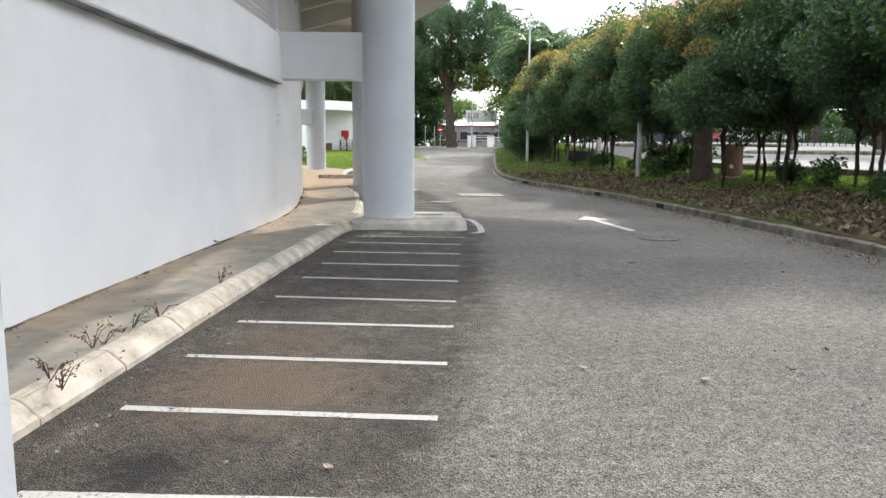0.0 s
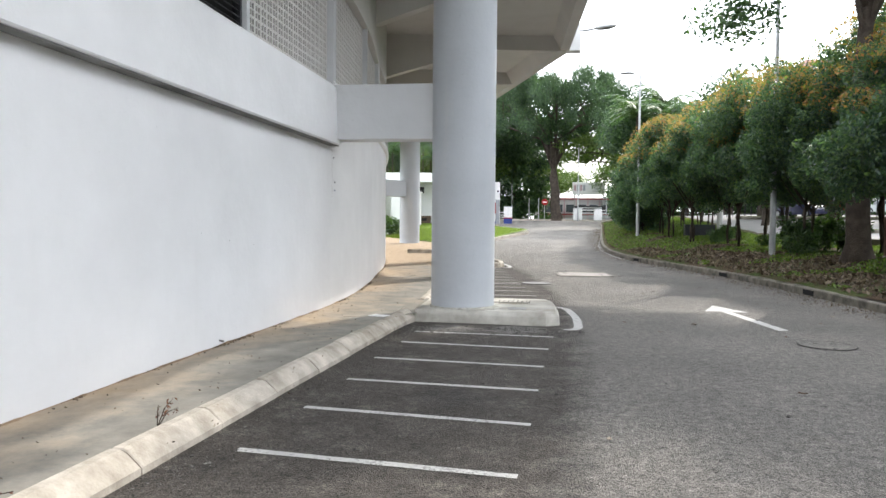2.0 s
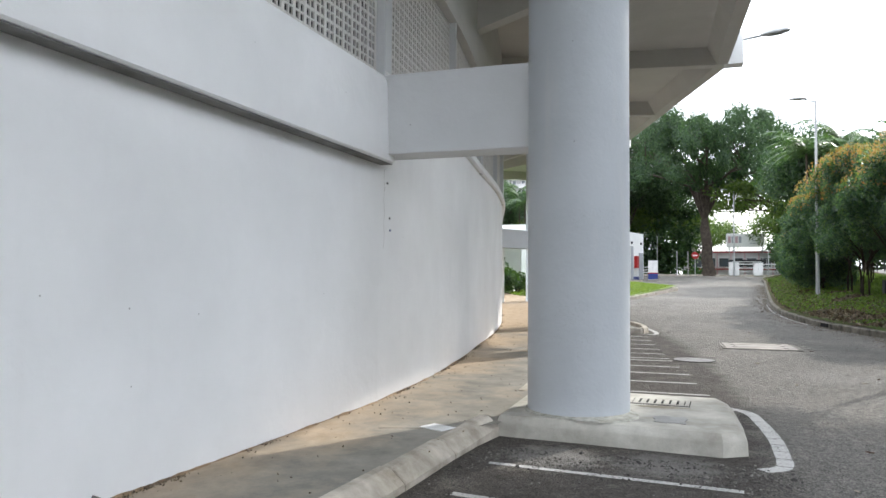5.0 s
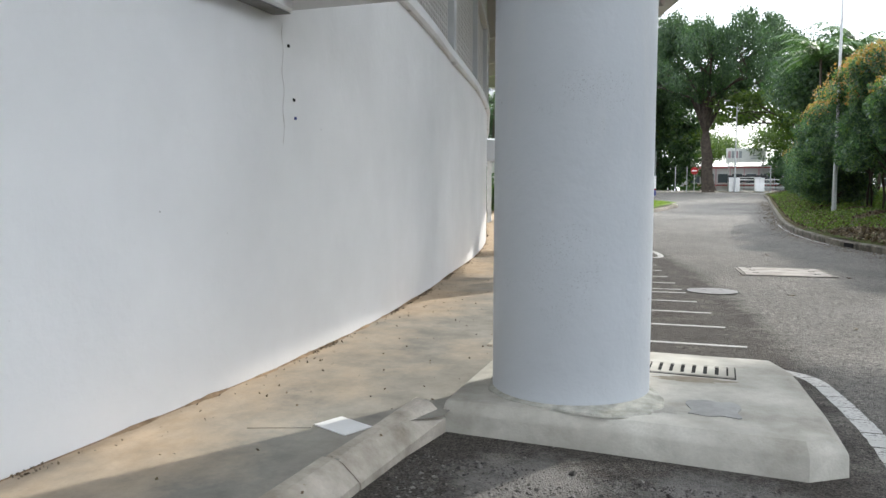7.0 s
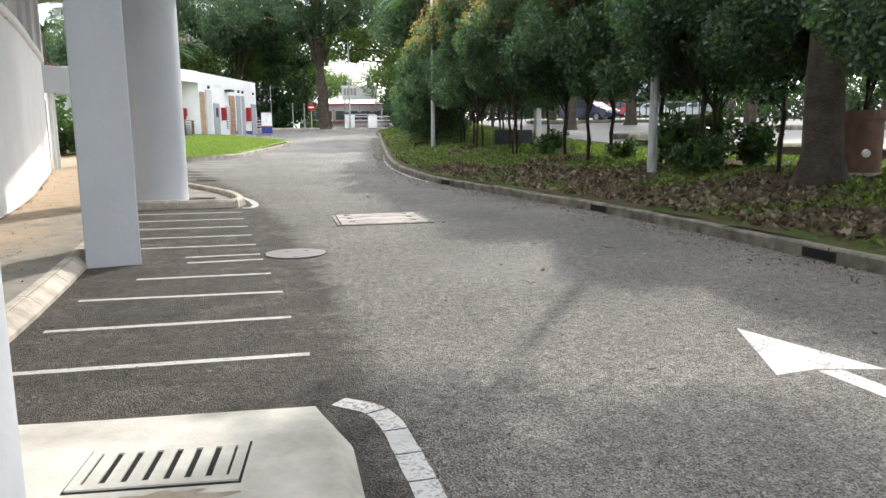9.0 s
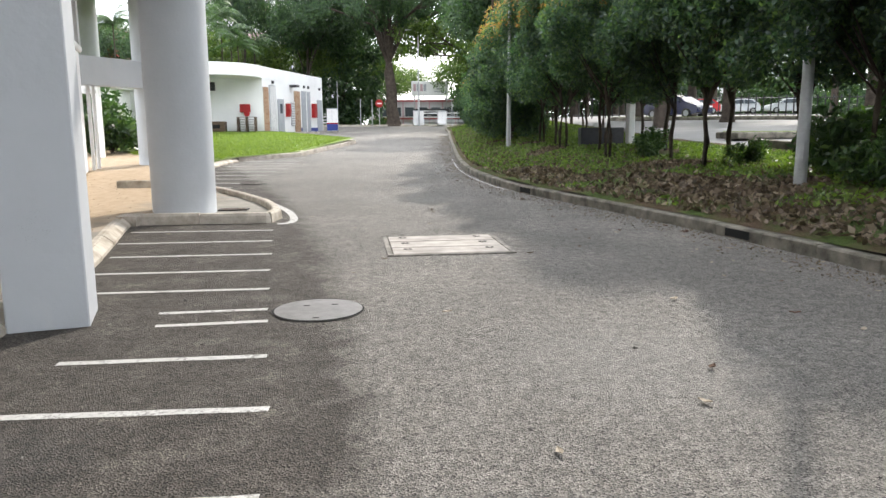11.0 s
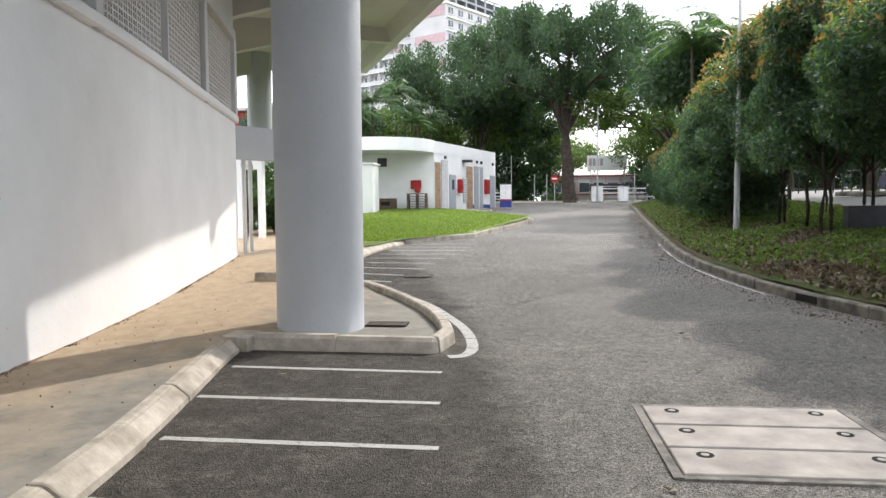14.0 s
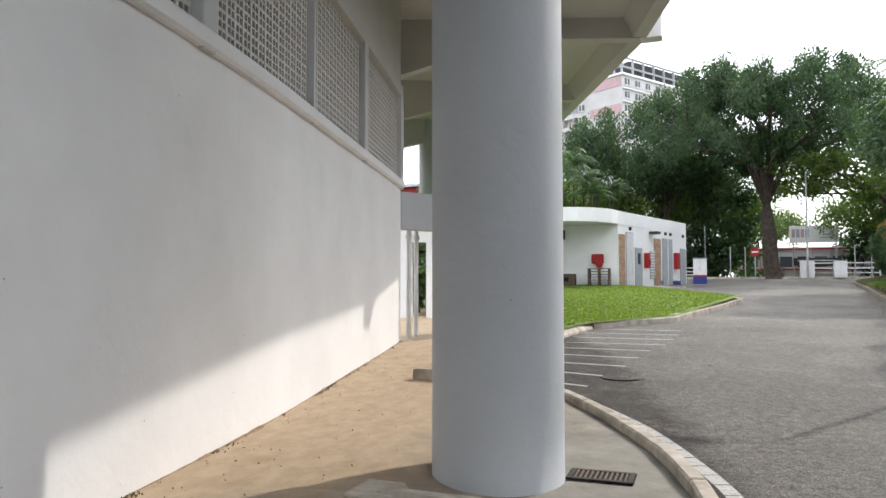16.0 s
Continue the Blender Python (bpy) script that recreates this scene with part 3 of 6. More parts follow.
# island behind upstand kerbs, round the second column
def upstand():
    z = rise(27)
    ring = [(-2.85, 31.6), (-2.4, 31.0), (-1.8, 30.0), (-1.3, 29.05), (-0.95, 28.1), (-0.79, 27.4), (-0.75, 26.98), (-0.87, 26.84), (-2.98, 26.84)]
    prof = [(-0.07, -0.04), (-0.07, 0.15), (-0.05, 0.17), (0.05, 0.17), (0.08, 0.13), (0.1, -0.04)]
    kerb_run("kerb_island_back", [(x, y, rise(y) + 0.13) for x, y in ((-4.85, 31.65), (-3.9, 31.62), (-2.95, 31.6))], prof, 1.0, M_KERB, "raised concrete upstand behind the column island")
    kerb_run("kerb_island", [(x, y, rise(y)) for x, y in ring], prof, 1.1, M_KERB, "concrete upstand kerb round the column island")


upstand()
grate((-1.62, 28.0, rise(28) + 0.08), 2, (0.5, 0.3), "black iron drain grating beside the column", False)


# ---- road markings ----
def stripe(p0, p1, w, parent):
    a, b = Vector((*p0, 0)), Vector((*p1, 0))
    d = (b - a)
    n = Vector((-d.y, d.x, 0)).normalized() * w / 2
    k = max(2, int(d.length / 0.12))
    verts = []
    rnd = random.Random(int(a.y * 100))
    for i in range(k + 1):
        p = a + d * i / k
        for s in (-1, 1):
            q = p + n * s * (1 + rnd.uniform(-0.1, 0.1))
            verts.append((q.x, q.y, rise(q.y) + 0.004))
    faces = [(2 * i, 2 * i + 2, 2 * i + 3, 2 * i + 1) for i in range(k)]
    return from_data("line", verts, faces, M_LINE, parent)


STRIPES_A = [(-1.78, 2.99, -0.02, 2.9), (-1.77, 4.06, 0.08, 3.89), (-1.76, 5.14, 0.16, 4.94), (-1.66, 6.2, 0.24, 6.02), (-1.57, 7.29, 0.3, 7.06),
             (-1.48, 8.42, 0.37, 8.19), (-1.41, 9.5, 0.43, 9.32), (-1.4, 10.62, 0.49, 10.42), (-1.31, 11.72, 0.56, 11.5), (-1.28, 12.62, 0.64, 12.46)]
STRIPES_B = [(-1.35, 16.88, 0.55, 16.9), (-1.45, 17.9, 0.41, 17.94), (-1.5, 18.95, 0.31, 18.92), (-1.2, 19.85, 0.16, 19.87), (-0.83, 20.72, 0.03, 20.78), (-0.92, 21.12, -0.03, 21.17),
             (-1.85, 21.95, -0.13, 21.97), (-2.28, 22.88, -0.26, 22.9), (-2.3, 23.9, -0.38, 23.92), (-2.56, 24.93, -0.52, 24.95), (-2.73, 25.98, -0.65, 25.96)]
STRIPES_C = [(-3.45, 32.9, -2.56, 32.6), (-3.6, 33.9, -2.5, 33.6), (-3.75, 34.9, -2.3, 34.7), (-3.85, 35.9, -2.2, 35.8), (-4.0, 36.9, -2.1, 36.9), (-4.0, 37.9, -1.9, 37.9), (-4.0, 38.9, -1.8, 38.9), (-3.95, 39.9, -1.75, 39.9), (-3.7, 40.9, -1.75, 40.9)]
for rows in (STRIPES_A, STRIPES_B, STRIPES_C):
    root = thing("parking_lines", (0, 0, 0), "worn white parking lines painted on the asphalt", "road marking", "parking lines", "structure")
    for x0, y0, x1, y1 in rows:
        stripe((x0, y0), (x1, y1), 0.075, root)


def painted_band(name, pts, w, label, block=0.0):
    """A painted line along a path; with block, cut by joints into stretches of that length."""
    path = [Vector(p) for p in pts]
    acc = [0.0]
    for a, b in zip(path, path[1:]):
        acc.append(acc[-1] + (b - a).length)

    def at(u):
        i = max(k for k in range(len(path) - 1) if acc[k] <= u + 1e-9)
        d = path[i + 1] - path[i]
        p = path[i] + d * ((u - acc[i]) / max(acc[i + 1] - acc[i], 1e-9))
        return p, Vector((-d.y, d.x)).normalized() * w / 2
    n = max(1, round(acc[-1] / block)) if block else 1
    rnd_ = random.Random(n)
    root = thing(name, (0, 0, 0), label, "road marking", "edge lines", "structure")
    for k in range(n):
        gap = rnd_.uniform(0.004, 0.011) if block else 0.0
        u0, u1 = acc[-1] * k / n + gap, acc[-1] * (k + 1) / n - gap
        cuts = steps(u0, u1, 0.07 if block else 0.5)
        verts = []
        for u in cuts:
            p, nn = at(min(u, acc[-1] - 1e-6))
            for sgn in (-1, 1):
                q = p + nn * sgn * (1 + rnd_.uniform(-0.05, 0.05))
                verts.append((q.x, q.y, rise(q.y) + 0.0045))
        from_data("line", verts, [(2 * m, 2 * m + 2, 2 * m + 3, 2 * m + 1) for m in range(len(cuts) - 1)], M_LINE, root)
    return root


def dense(pts, k=6):
    fx = spline(range(len(pts)), [p[0] for p in pts])
    fy = spline(range(len(pts)), [p[1] for p in pts])
    return [(fx(i / k), fy(i / k)) for i in range((len(pts) - 1) * k + 1)]


painted_band("edge_line", dense([(0.82, 13.12), (1.0, 13.3), (1.04, 13.8), (1.05, 14.4), (1.0, 15.2), (0.92, 15.75), (0.7, 15.98)]), 0.13, "thick white line curving round the concrete island", 0.27)
painted_band("edge_line", dense([(-0.68, 26.62), (-0.52, 26.7), (-0.47, 27.1), (-0.62, 27.95), (-0.92, 28.85), (-1.52, 30.2), (-2.48, 31.7)]), 0.13, "thick white line curving round the column island", 0.27)
painted_band("verge_line", [(kerb_r(y) - 0.12, y) for y in steps(31.5, 41, 0.5)], 0.055, "thin white line beside the verge kerb")


def arrow():
    root = thing("road_arrow", (0, 0, 0), "white turn arrow painted on the asphalt", "road marking", kind="structure")
    z = 0.004
    from_data("arrow_head", [(3.74, 16.85, z), (3.36, 15.85, z), (3.68, 15.9, z), (4.1, 15.8, z)], [(0, 1, 2), (0, 2, 3)], M_LINE, root)
    from_data("arrow_shaft", [(3.66, 15.87, z), (3.9, 13.64, z), (4.06, 13.7, z), (3.82, 15.86, z)], [(0, 1, 2, 3)], M_LINE, root)


arrow()


def manhole(loc, r, label, lid=M_IRON):
    root = thing("manhole_cover", loc, label, "manhole cover", "manhole covers")
    bm = bmesh.new()
    tube(bm, (0, 0, -0.02), (0, 0, 0.012), r, r, 40)
    part("lid", bm, lid, root)
    bm = bmesh.new()
    n = 40
    for i in range(n):
        a0, a1 = i * math.tau / n, (i + 1) * math.tau / n
        vs = [bm.verts.new((rr * math.cos(a), rr * math.sin(a), z)) for rr, z in ((r + 0.003, 0.013), (r + 0.018, 0.008)) for a in (a0, a1)]
        bm.faces.new((vs[0], vs[1], vs[3], vs[2]))
    part("rim", bm, M_DARK, root)
    for dx, dy in ((0.0, -r * 0.78), (-r * 0.3, r * 0.35), (r * 0.35, r * 0.4)):
        box_part("key_hole", (dx, dy, 0.0125), (0.05, 0.02, 0.003), M_DARK, root)
    return root


manhole((0.41, 21.08, rise(21.2) + 0.002), 0.37, "round iron manhole cover set in the asphalt")
manhole((4.08, 12.37, 0.002), 0.33, "round asphalt-filled manhole cover set in the road", M_ROAD)
manhole((-2.2, 33.5, rise(33.6) - 0.004), 0.31, "round asphalt-filled manhole cover set in the road", M_ROAD)


M_RIM = simple("crumbling_concrete", (0.27, 0.25, 0.225), 0.9, 0.5, 7, 60, 1.0, stain=(0.1, 0.095, 0.085), dist=0.012)


def slab_cover():
    root = thing("inspection_slabs", (1.8, 24.35, rise(24.3)), "three worn concrete inspection slabs in a frame in the road", "access cover", rz=2.0)
    bm = bmesh.new()
    for sx in (-1, 1):
        box(bm, (sx * 0.76, 0, -0.004), (0.06, 1.52, 0.03))
    for sy in (-1, 1):
        box(bm, (0, sy * 0.75, -0.004), (1.46, 0.05, 0.03))
    part("frame", bm, M_RIM, root, "chipped concrete surround")
    box_part("bed", (0, 0, -0.02), (1.58, 1.56, 0.03), M_DARK, root)
    for i in range(3):
        s = box_part("slab", (0, -0.485 + i * 0.485, -0.002), (1.44, 0.455, 0.04), M_SLAB, root, bevel=0.008)
        for sx in (-0.52, 0.52):
            bm = bmesh.new()
            tube(bm, (sx, -0.485 + i * 0.485 + 0.1, 0.0), (sx, -0.485 + i * 0.485 + 0.1, 0.0205), 0.055, 0.055, 14)
            part("lifting_hole", bm, M_DARK, s)
            bm = bmesh.new()
            tube(bm, (sx, -0.485 + i * 0.485 + 0.1, 0.01), (sx, -0.485 + i * 0.485 + 0.1, 0.0225), 0.03, 0.026, 10)
            part("lifting_plug", bm, M_SLAB, s)


slab_cover()


# ---- building along the walkway ----
def wall_sweep(name, ys, prof, material, label="", parent=None, kind="structure", close=True, cat="wall"):
    """Sweep a closed profile (out, z) along the wall's line."""
    verts, faces, m = [], [], len(prof)
    for y in ys:
        n = wall_normal(y)
        x = wall_x(y)
        for o, z in prof:
            verts.append((x + n.x * o, y + n.y * o, z + (rise(y) if z < 0.5 else 0)))
    for j in range(len(ys) - 1):
        for i in range(m):
            k = (i + 1) % m
            faces.append((j * m + i, j * m + k, (j + 1) * m + k, (j + 1) * m + i))
    faces += [tuple(range(m))[::-1], tuple((len(ys) - 1) * m + i for i in range(m))]
    ob = from_data(name, verts, faces, material, parent)
    smooth_by_angle(ob, 35)
    if parent is None:
        tagged(ob, label, cat, kind=kind)
    return ob


YA, YB = steps(-12, 14.195, 0.6), steps(14.2, 36, 0.5)
wall_sweep("wall_front", YA, [(0, -0.1), (0, 2.95), (-0.25, 2.95), (-0.25, -0.1)], M_WALL, "long white plastered wall with rain streaks")
wall_sweep("wall_curved", YB, [(0, -0.1), (0, 3.66), (-0.25, 3.66), (-0.25, -0.1)], M_WALL, "long curving white plastered wall")
wall_sweep("wall_fascia", YA, [(0.0, 2.95), (0.0, 2.8), (0.03, 2.785), (0.15, 2.78), (0.168, 2.8), (0.17, 2.86), (0.15, 3.62), (0.13, 3.7), (0.07, 3.76), (-0.2, 3.78), (-0.2, 2.96)], M_WALL, "white projecting fascia band above the wall")
# dark strip under the fascia: shade and some dirt put into its colour
M_FASCIA_SHADE = simple("shaded_dirty_plaster", (0.24, 0.24, 0.235), 0.85, 0.45, 1.4, 30, 0.4, stain=(0.1, 0.1, 0.095))
wall_sweep("fascia_soffit", YA, [(0.004, 2.776), (0.15, 2.774), (0.15, 2.768), (0.004, 2.77)], M_FASCIA_SHADE, "grey underside of the fascia band, shade and dirt in its colour")
wall_sweep("wall_ledge", YB, [(-0.2, 3.662), (0.05, 3.662), (0.085, 3.69), (0.09, 3.79), (0.06, 3.84), (-0.2, 3.85)], M_WALL, "rounded white ledge along the top of the curved wall")
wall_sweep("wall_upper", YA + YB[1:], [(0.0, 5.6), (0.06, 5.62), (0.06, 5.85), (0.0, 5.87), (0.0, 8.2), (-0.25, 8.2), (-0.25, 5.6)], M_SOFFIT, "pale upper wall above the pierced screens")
wall_sweep("wall_inside", YA + YB[1:], [(-1.3, 0.2), (-1.3, 8.2), (-1.4, 8.2), (-1.4, 0.2)], M_INSIDE, "inner wall behind the pierced screens, its shade painted near-black")
wall_sweep("floor_inside", YA + YB[1:], [(-0.26, 3.3), (-0.26, 3.4), (-1.3, 3.4), (-1.3, 3.3)], M_INSIDE, "floor behind the pierced screens, its shade painted near-black")
# unseen near-black slab, added so no sky light falls in from above
wall_sweep("light_cap_inside", YA + YB[1:], [(-0.26, 5.7), (-0.26, 5.8), (-1.3, 5.8), (-1.3, 5.7)], M_INSIDE, "unseen slab added to keep sky light out behind the pierced screens")

POSTS = [-6, 0.9, 7.6, 14.3, 21.0, 27.1, 32.6, 35.9]


def frame_at(y, o):
    n = wall_normal(y)
    return Vector((wall_x(y) + n.x * o, y + n.y * o, 0)), n


def posts():
    for y in POSTS:
        p, n = frame_at(y, 0.0)
        a = math.degrees(math.atan2(n.y, n.x))
        ob = box_part("screen_post", (p.x - n.x * 0.06, p.y - n.y * 0.06, 4.64), (0.24, 0.22, 1.98), M_BEAM, rz=a, bevel=0.01)
        tagged(ob, "square painted concrete post between the screens", "post", "screen posts", "structure")


posts()


def screen(y0, y1, louvre=False):
    """One pierced block screen between two posts."""
    a, na = frame_at(y0, -0.06)
    b, nb = frame_at(y1, -0.06)
    d = b - a
    L = d.length
    root = thing("louvre_window" if louvre else "pierced_screen", ((a.x + b.x) / 2, (a.y + b.y) / 2, (3.66 if y1 < 14.3 else 3.82)), "dark metal louvre window above the wall" if louvre else "off-white pierced concrete block screen with rows of small holes", "louvre" if louvre else "screen", "screens", "structure", rz=math.degrees(math.atan2(d.y, d.x)))
    H = 1.92 if y1 < 14.3 else 1.79
    if louvre:
        for k in range(26):
            bm = bmesh.new()
            box(bm, (0, 0, 0), (L, 0.09, 0.012), m=pose(0, 0, 0.06 + k * H / 26, 35))
            part("slat", bm, M_LOUVRE, root)
        for sx in (-1, 0, 1):
            box_part("stile", (sx * (L / 2 - 0.02), 0, H / 2), (0.05, 0.1, H), M_LOUVRE, root)
        return
    nv, nh = 2 * round(L / 0.19), 20
    bm = bmesh.new()
    for i in range(nv + 1):
        big = i % 2 == 0
        box(bm, (-L / 2 + L * i / nv, 0, H / 2), (0.046 if big else 0.02, 0.02, H))
    part("uprights", bm, M_SCREEN, root)
    bm = bmesh.new()
    for k in range(nh + 1):
        box(bm, (0, 0.002, H * k / nh), (L, 0.018, 0.034 if k % 2 == 0 else 0.02))
    part("courses", bm, M_SCREEN, root)


M_SCREEN = plaster("screen_paint", (0.68, 0.66, 0.63), 0.06)
M_LOUVRE = simple("louvre_metal", (0.05, 0.05, 0.055), 0.5, 0.2, 5, 60, 0.0, metal=0.4)
for a, b in zip(POSTS, POSTS[1:]):
    mid = (a + b) / 2
    if b - a > 5:
        screen(a + 0.15, mid - 0.04, louvre=(a < 9))
        screen(mid + 0.04, b - 0.15, louvre=(a < 2))
        p, n = frame_at(mid, -0.03)
        ob = box_part("screen_mullion", (p.x, p.y, 4.64), (0.16, 0.08, 1.96), M_BEAM, rz=math.degrees(math.atan2(n.y, n.x)))
        tagged(ob, "thin painted mullion between two screens", "post", "screen mullions", "structure")
    else:
        screen(a + 0.12, b - 0.12)

bm = bmesh.new()
box(bm, (-10.5, 41.2, 6.7), (0.25, 12.4, 3.0), rz=31)
tagged(part("wall_upper_far", bm, M_SOFFIT), "pale upper wall running on over the open passage", "wall", kind="structure")

# columns
COLS = [(-0.77, 14.17), (-2.39, 27.75), (-6.0, 38.5), (-11.4, 48.0)]


def round_column(x, y, z0, z1, r, label):
    bm = bmesh.new()
    n = 40
    zs = [z0, z0 + 0.01] + steps(z0 + 0.4, z1, 0.7)
    rows = []
    for k, z in enumerate(zs):
        rr = r + (0.012 if k == 0 else 0)
        rows.append([bm.verts.new((x + rr * math.cos(i * math.tau / n), y + rr * math.sin(i * math.tau / n), z)) for i in range(n)])
    for a, b in zip(rows, rows[1:]):
        for i in range(n):
            bm.faces.new((a[i], a[(i + 1) % n], b[(i + 1) % n], b[i]))
    ob = part("round_column", bm, M_COL, None, smooth=True)
    tagged(ob, label, "column", "round columns", "structure")


for i, (x, y) in enumerate(COLS):
    round_column(x, y, rise(y) + 0.05, 8.0, 0.525 if i == 1 else 0.505, "tall round light-grey painted concrete column")


def square_pillar(x, y, rz, label):
    ob = box_part("square_pillar", (x, y, 4.0), (0.58, 0.6, 8.1), M_COL, rz=rz, bevel=0.012)
    tagged(ob, label, "pillar", "square pillars", "structure")


square_pillar(-1.70, 21.0, 15, "square white-painted concrete pillar standing on the asphalt")
square_pillar(-1.74, 2.17, 0, "square white-painted concrete pillar at the kerb")

# tie beams between the wall and the columns
bm = bmesh.new()
box(bm, (-2.0, 14.25, 3.3), (2.1, 0.4, 0.88), bevel=0.01)
tagged(part("tie_beam", bm, M_BEAM), "deep painted concrete beam from the wall to the column", "beam", "tie beams", "structure")
bm = bmesh.new()
box(bm, (-6.7, 37.3, 3.22), (2.6, 0.4, 0.8), rz=62, bevel=0.01)
tagged(part("tie_beam", bm, M_COL), "deep painted concrete beam from the wall to the column", "beam", "tie beams", "structure")

# eaves: radial beams that rise outward, and the slab that they carry
TIPS = [(2.6, 0.5), (2.05, 14.3), (1.42, 28.1), (-2.42, 39.8), (-7.4, 50.4)]
ROOTS = [(-3.3, 0.5), (-3.05, 14.2), (-4.95, 27.2), (-8.4, 37.6), (-13.5, 46.4)]


def eave_beam(root_pt, tip, label, z_in=6.45, z_out=7.5):
    a, b = Vector((*root_pt, 0)), Vector((*tip, 0))
    d = (b - a).normalized()
    n = Vector((-d.y, d.x, 0)) * 0.17
    L = (b - a).length
    a = a - d * 0.2
    prof = [(0, z_in), (L * 0.55, z_out), (L + 0.2, z_out), (L + 0.2, 8.3), (0, 8.3)]
    verts = [tuple(a + d * s + n * k + Vector((0, 0, z))) for k in (-1, 1) for s, z in prof]
    m = len(prof)
    faces = [tuple(range(m))[::-1], tuple(range(m, 2 * m))] + [(i, (i + 1) % m, m + (i + 1) % m, m + i) for i in range(m)]
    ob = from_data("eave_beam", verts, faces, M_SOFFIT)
    tagged(ob, label, "beam", "eave beams", "structure")


def lerp2(a, b, t):
    return (a[0] + (b[0] - a[0]) * t, a[1] + (b[1] - a[1]) * t)


for i, (r, t) in enumerate(zip(ROOTS, TIPS)):
    eave_beam(r, t, "pale concrete eave beam rising from the wall outward")
    if i + 1 < len(TIPS):
        mid_y = (r[1] + ROOTS[i + 1][1]) / 2
        rm = (wall_x(mid_y), mid_y) if mid_y < 36 else lerp2(r, ROOTS[i + 1], 0.5)
        eave_beam(rm, lerp2(t, TIPS[i + 1], 0.5), "pale concrete eave beam rising from the wall outward")


def eave_slab(i):
    """One straight bay of the eaves with its sloping edge beam."""
    t0, t1, r0, r1 = TIPS[i], TIPS[i + 1], ROOTS[i], ROOTS[i + 1]
    inner = []
    for k in range(7):
        y = r0[1] + (r1[1] - r0[1]) * k / 6
        inner.append((wall_x(y) - 0.3, y) if y <= 36 else (lerp2(r0, r1, k / 6)[0] - 0.3, y))
    outer = [lerp2(t1, t0, k / 6) for k in range(7)]
    pts = inner + outer
    verts = [(x, y, 8.0) for x, y in pts] + [(x, y, 8.35) for x, y in pts]
    m = len(pts)
    faces = [tuple(range(m))[::-1], tuple(range(m, 2 * m))] + [(j, (j + 1) % m, m + (j + 1) % m, m + j) for j in range(m)]
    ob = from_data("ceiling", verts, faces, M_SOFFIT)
    tagged(ob, "pale concrete underside of the wide eaves", "ceiling", kind="structure")
    a, b = Vector((*t0, 0)), Vector((*t1, 0))
    d = (b - a).normalized()
    n = Vector((d.y, -d.x, 0))
    prof = [(-0.55, 7.998), (-0.3, 7.52), (0.0, 7.5), (0.06, 8.4), (-0.1, 8.4), (-0.1, 8.0)]
    v = [tuple(p + n * o + Vector((0, 0, z))) for p in (a + d * 0.2, b - d * 0.2) for o, z in prof]
    m = len(prof)
    f = [tuple(range(m))[::-1], tuple(range(m, 2 * m))] + [(j, (j + 1) % m, m + (j + 1) % m, m + j) for j in range(m)]
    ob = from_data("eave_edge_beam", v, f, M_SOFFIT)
    tagged(ob, "sloping edge beam along the eaves", "beam", "eave edge beams", "structure")


for i in range(len(TIPS) - 1):
    eave_slab(i)
for x, y in TIPS[1:4]:
    ob = box_part("eave_end_panel", (x + 0.16, y, 7.95), (0.5, 0.42, 0.92), M_WALL, bevel=0.01)
    tagged(ob, "white end panel closing the eave beam", "panel", "eave end panels", "structure")


def eave_lamp(x, y, z):
    root = thing("eave_lamp", (x, y, z), "grey street lamp on an arm from the eaves", "lamp")
    tube_part("arm", (0, 0, 0), (0.55, 0.0, 0.07), 0.035, M_POLE, root)
    bm = bmesh.new()
    bmesh.ops.create_uvsphere(bm, u_segments=16, v_segments=10, radius=1.0)
    bmesh.ops.transform(bm, matrix=pose(0.9, 0, 0.13, 0, -6) @ Matrix.Diagonal((0.4, 0.14, 0.09, 1)), verts=bm.verts)
    part("lamp_head", bm, M_POLE, root, smooth=True)


eave_lamp(1.75, 28.1, 8.2)


# ---- plants ----
def leaf_cloud(name, pts, size, material, parent, seed, aspect=0.5, label="", droop=0.0):
    """Many small folded leaves, one island each."""
    rg = np.random.RandomState(seed)
    pts = np.asarray(pts, float)
    n = len(pts)
    d = rg.normal(size=(n, 3))
    d[:, 2] -= droop
    d /= np.linalg.norm(d, axis=1)[:, None]
    e = np.cross(d, rg.normal(size=(n, 3)))
    e /= np.linalg.norm(e, axis=1)[:, None] + 1e-9
    s = (size * rg.uniform(0.6, 1.35, n))[:, None]
    a, b = d * s * 0.5, e * s * aspect * 0.5
    v = np.stack([pts - a, pts + b, pts + a, pts - b], 1).reshape(-1, 3)
    me = bpy.data.meshes.new(name)
    me.vertices.add(4 * n)
    me.vertices.foreach_set("co", v.ravel())
    me.loops.add(4 * n)
    me.loops.foreach_set("vertex_index", np.arange(4 * n, dtype=np.int32))
    me.polygons.add(n)
    me.polygons.foreach_set("loop_start", np.arange(0, 4 * n, 4, dtype=np.int32))
    me.update(calc_edges=True)
    me.materials.append(material)
    ob = new(name, me)
    if parent is not None:
        ob.parent = parent
    tagged(ob, label, kind="stuff")
    return ob


def clump_points(centres, radii, per, rg, flat=1.0, shell=0.45):
    out = []
    for c, r in zip(centres, radii):
        d = rg.normal(size=(per, 3))
        d /= np.linalg.norm(d, axis=1)[:, None]
        k = rg.uniform(0, 1, per) ** shell
        p = d * (k * r)[:, None]
        p[:, 2] *= flat
        out.append(p + np.asarray(c))
    return np.concatenate(out)


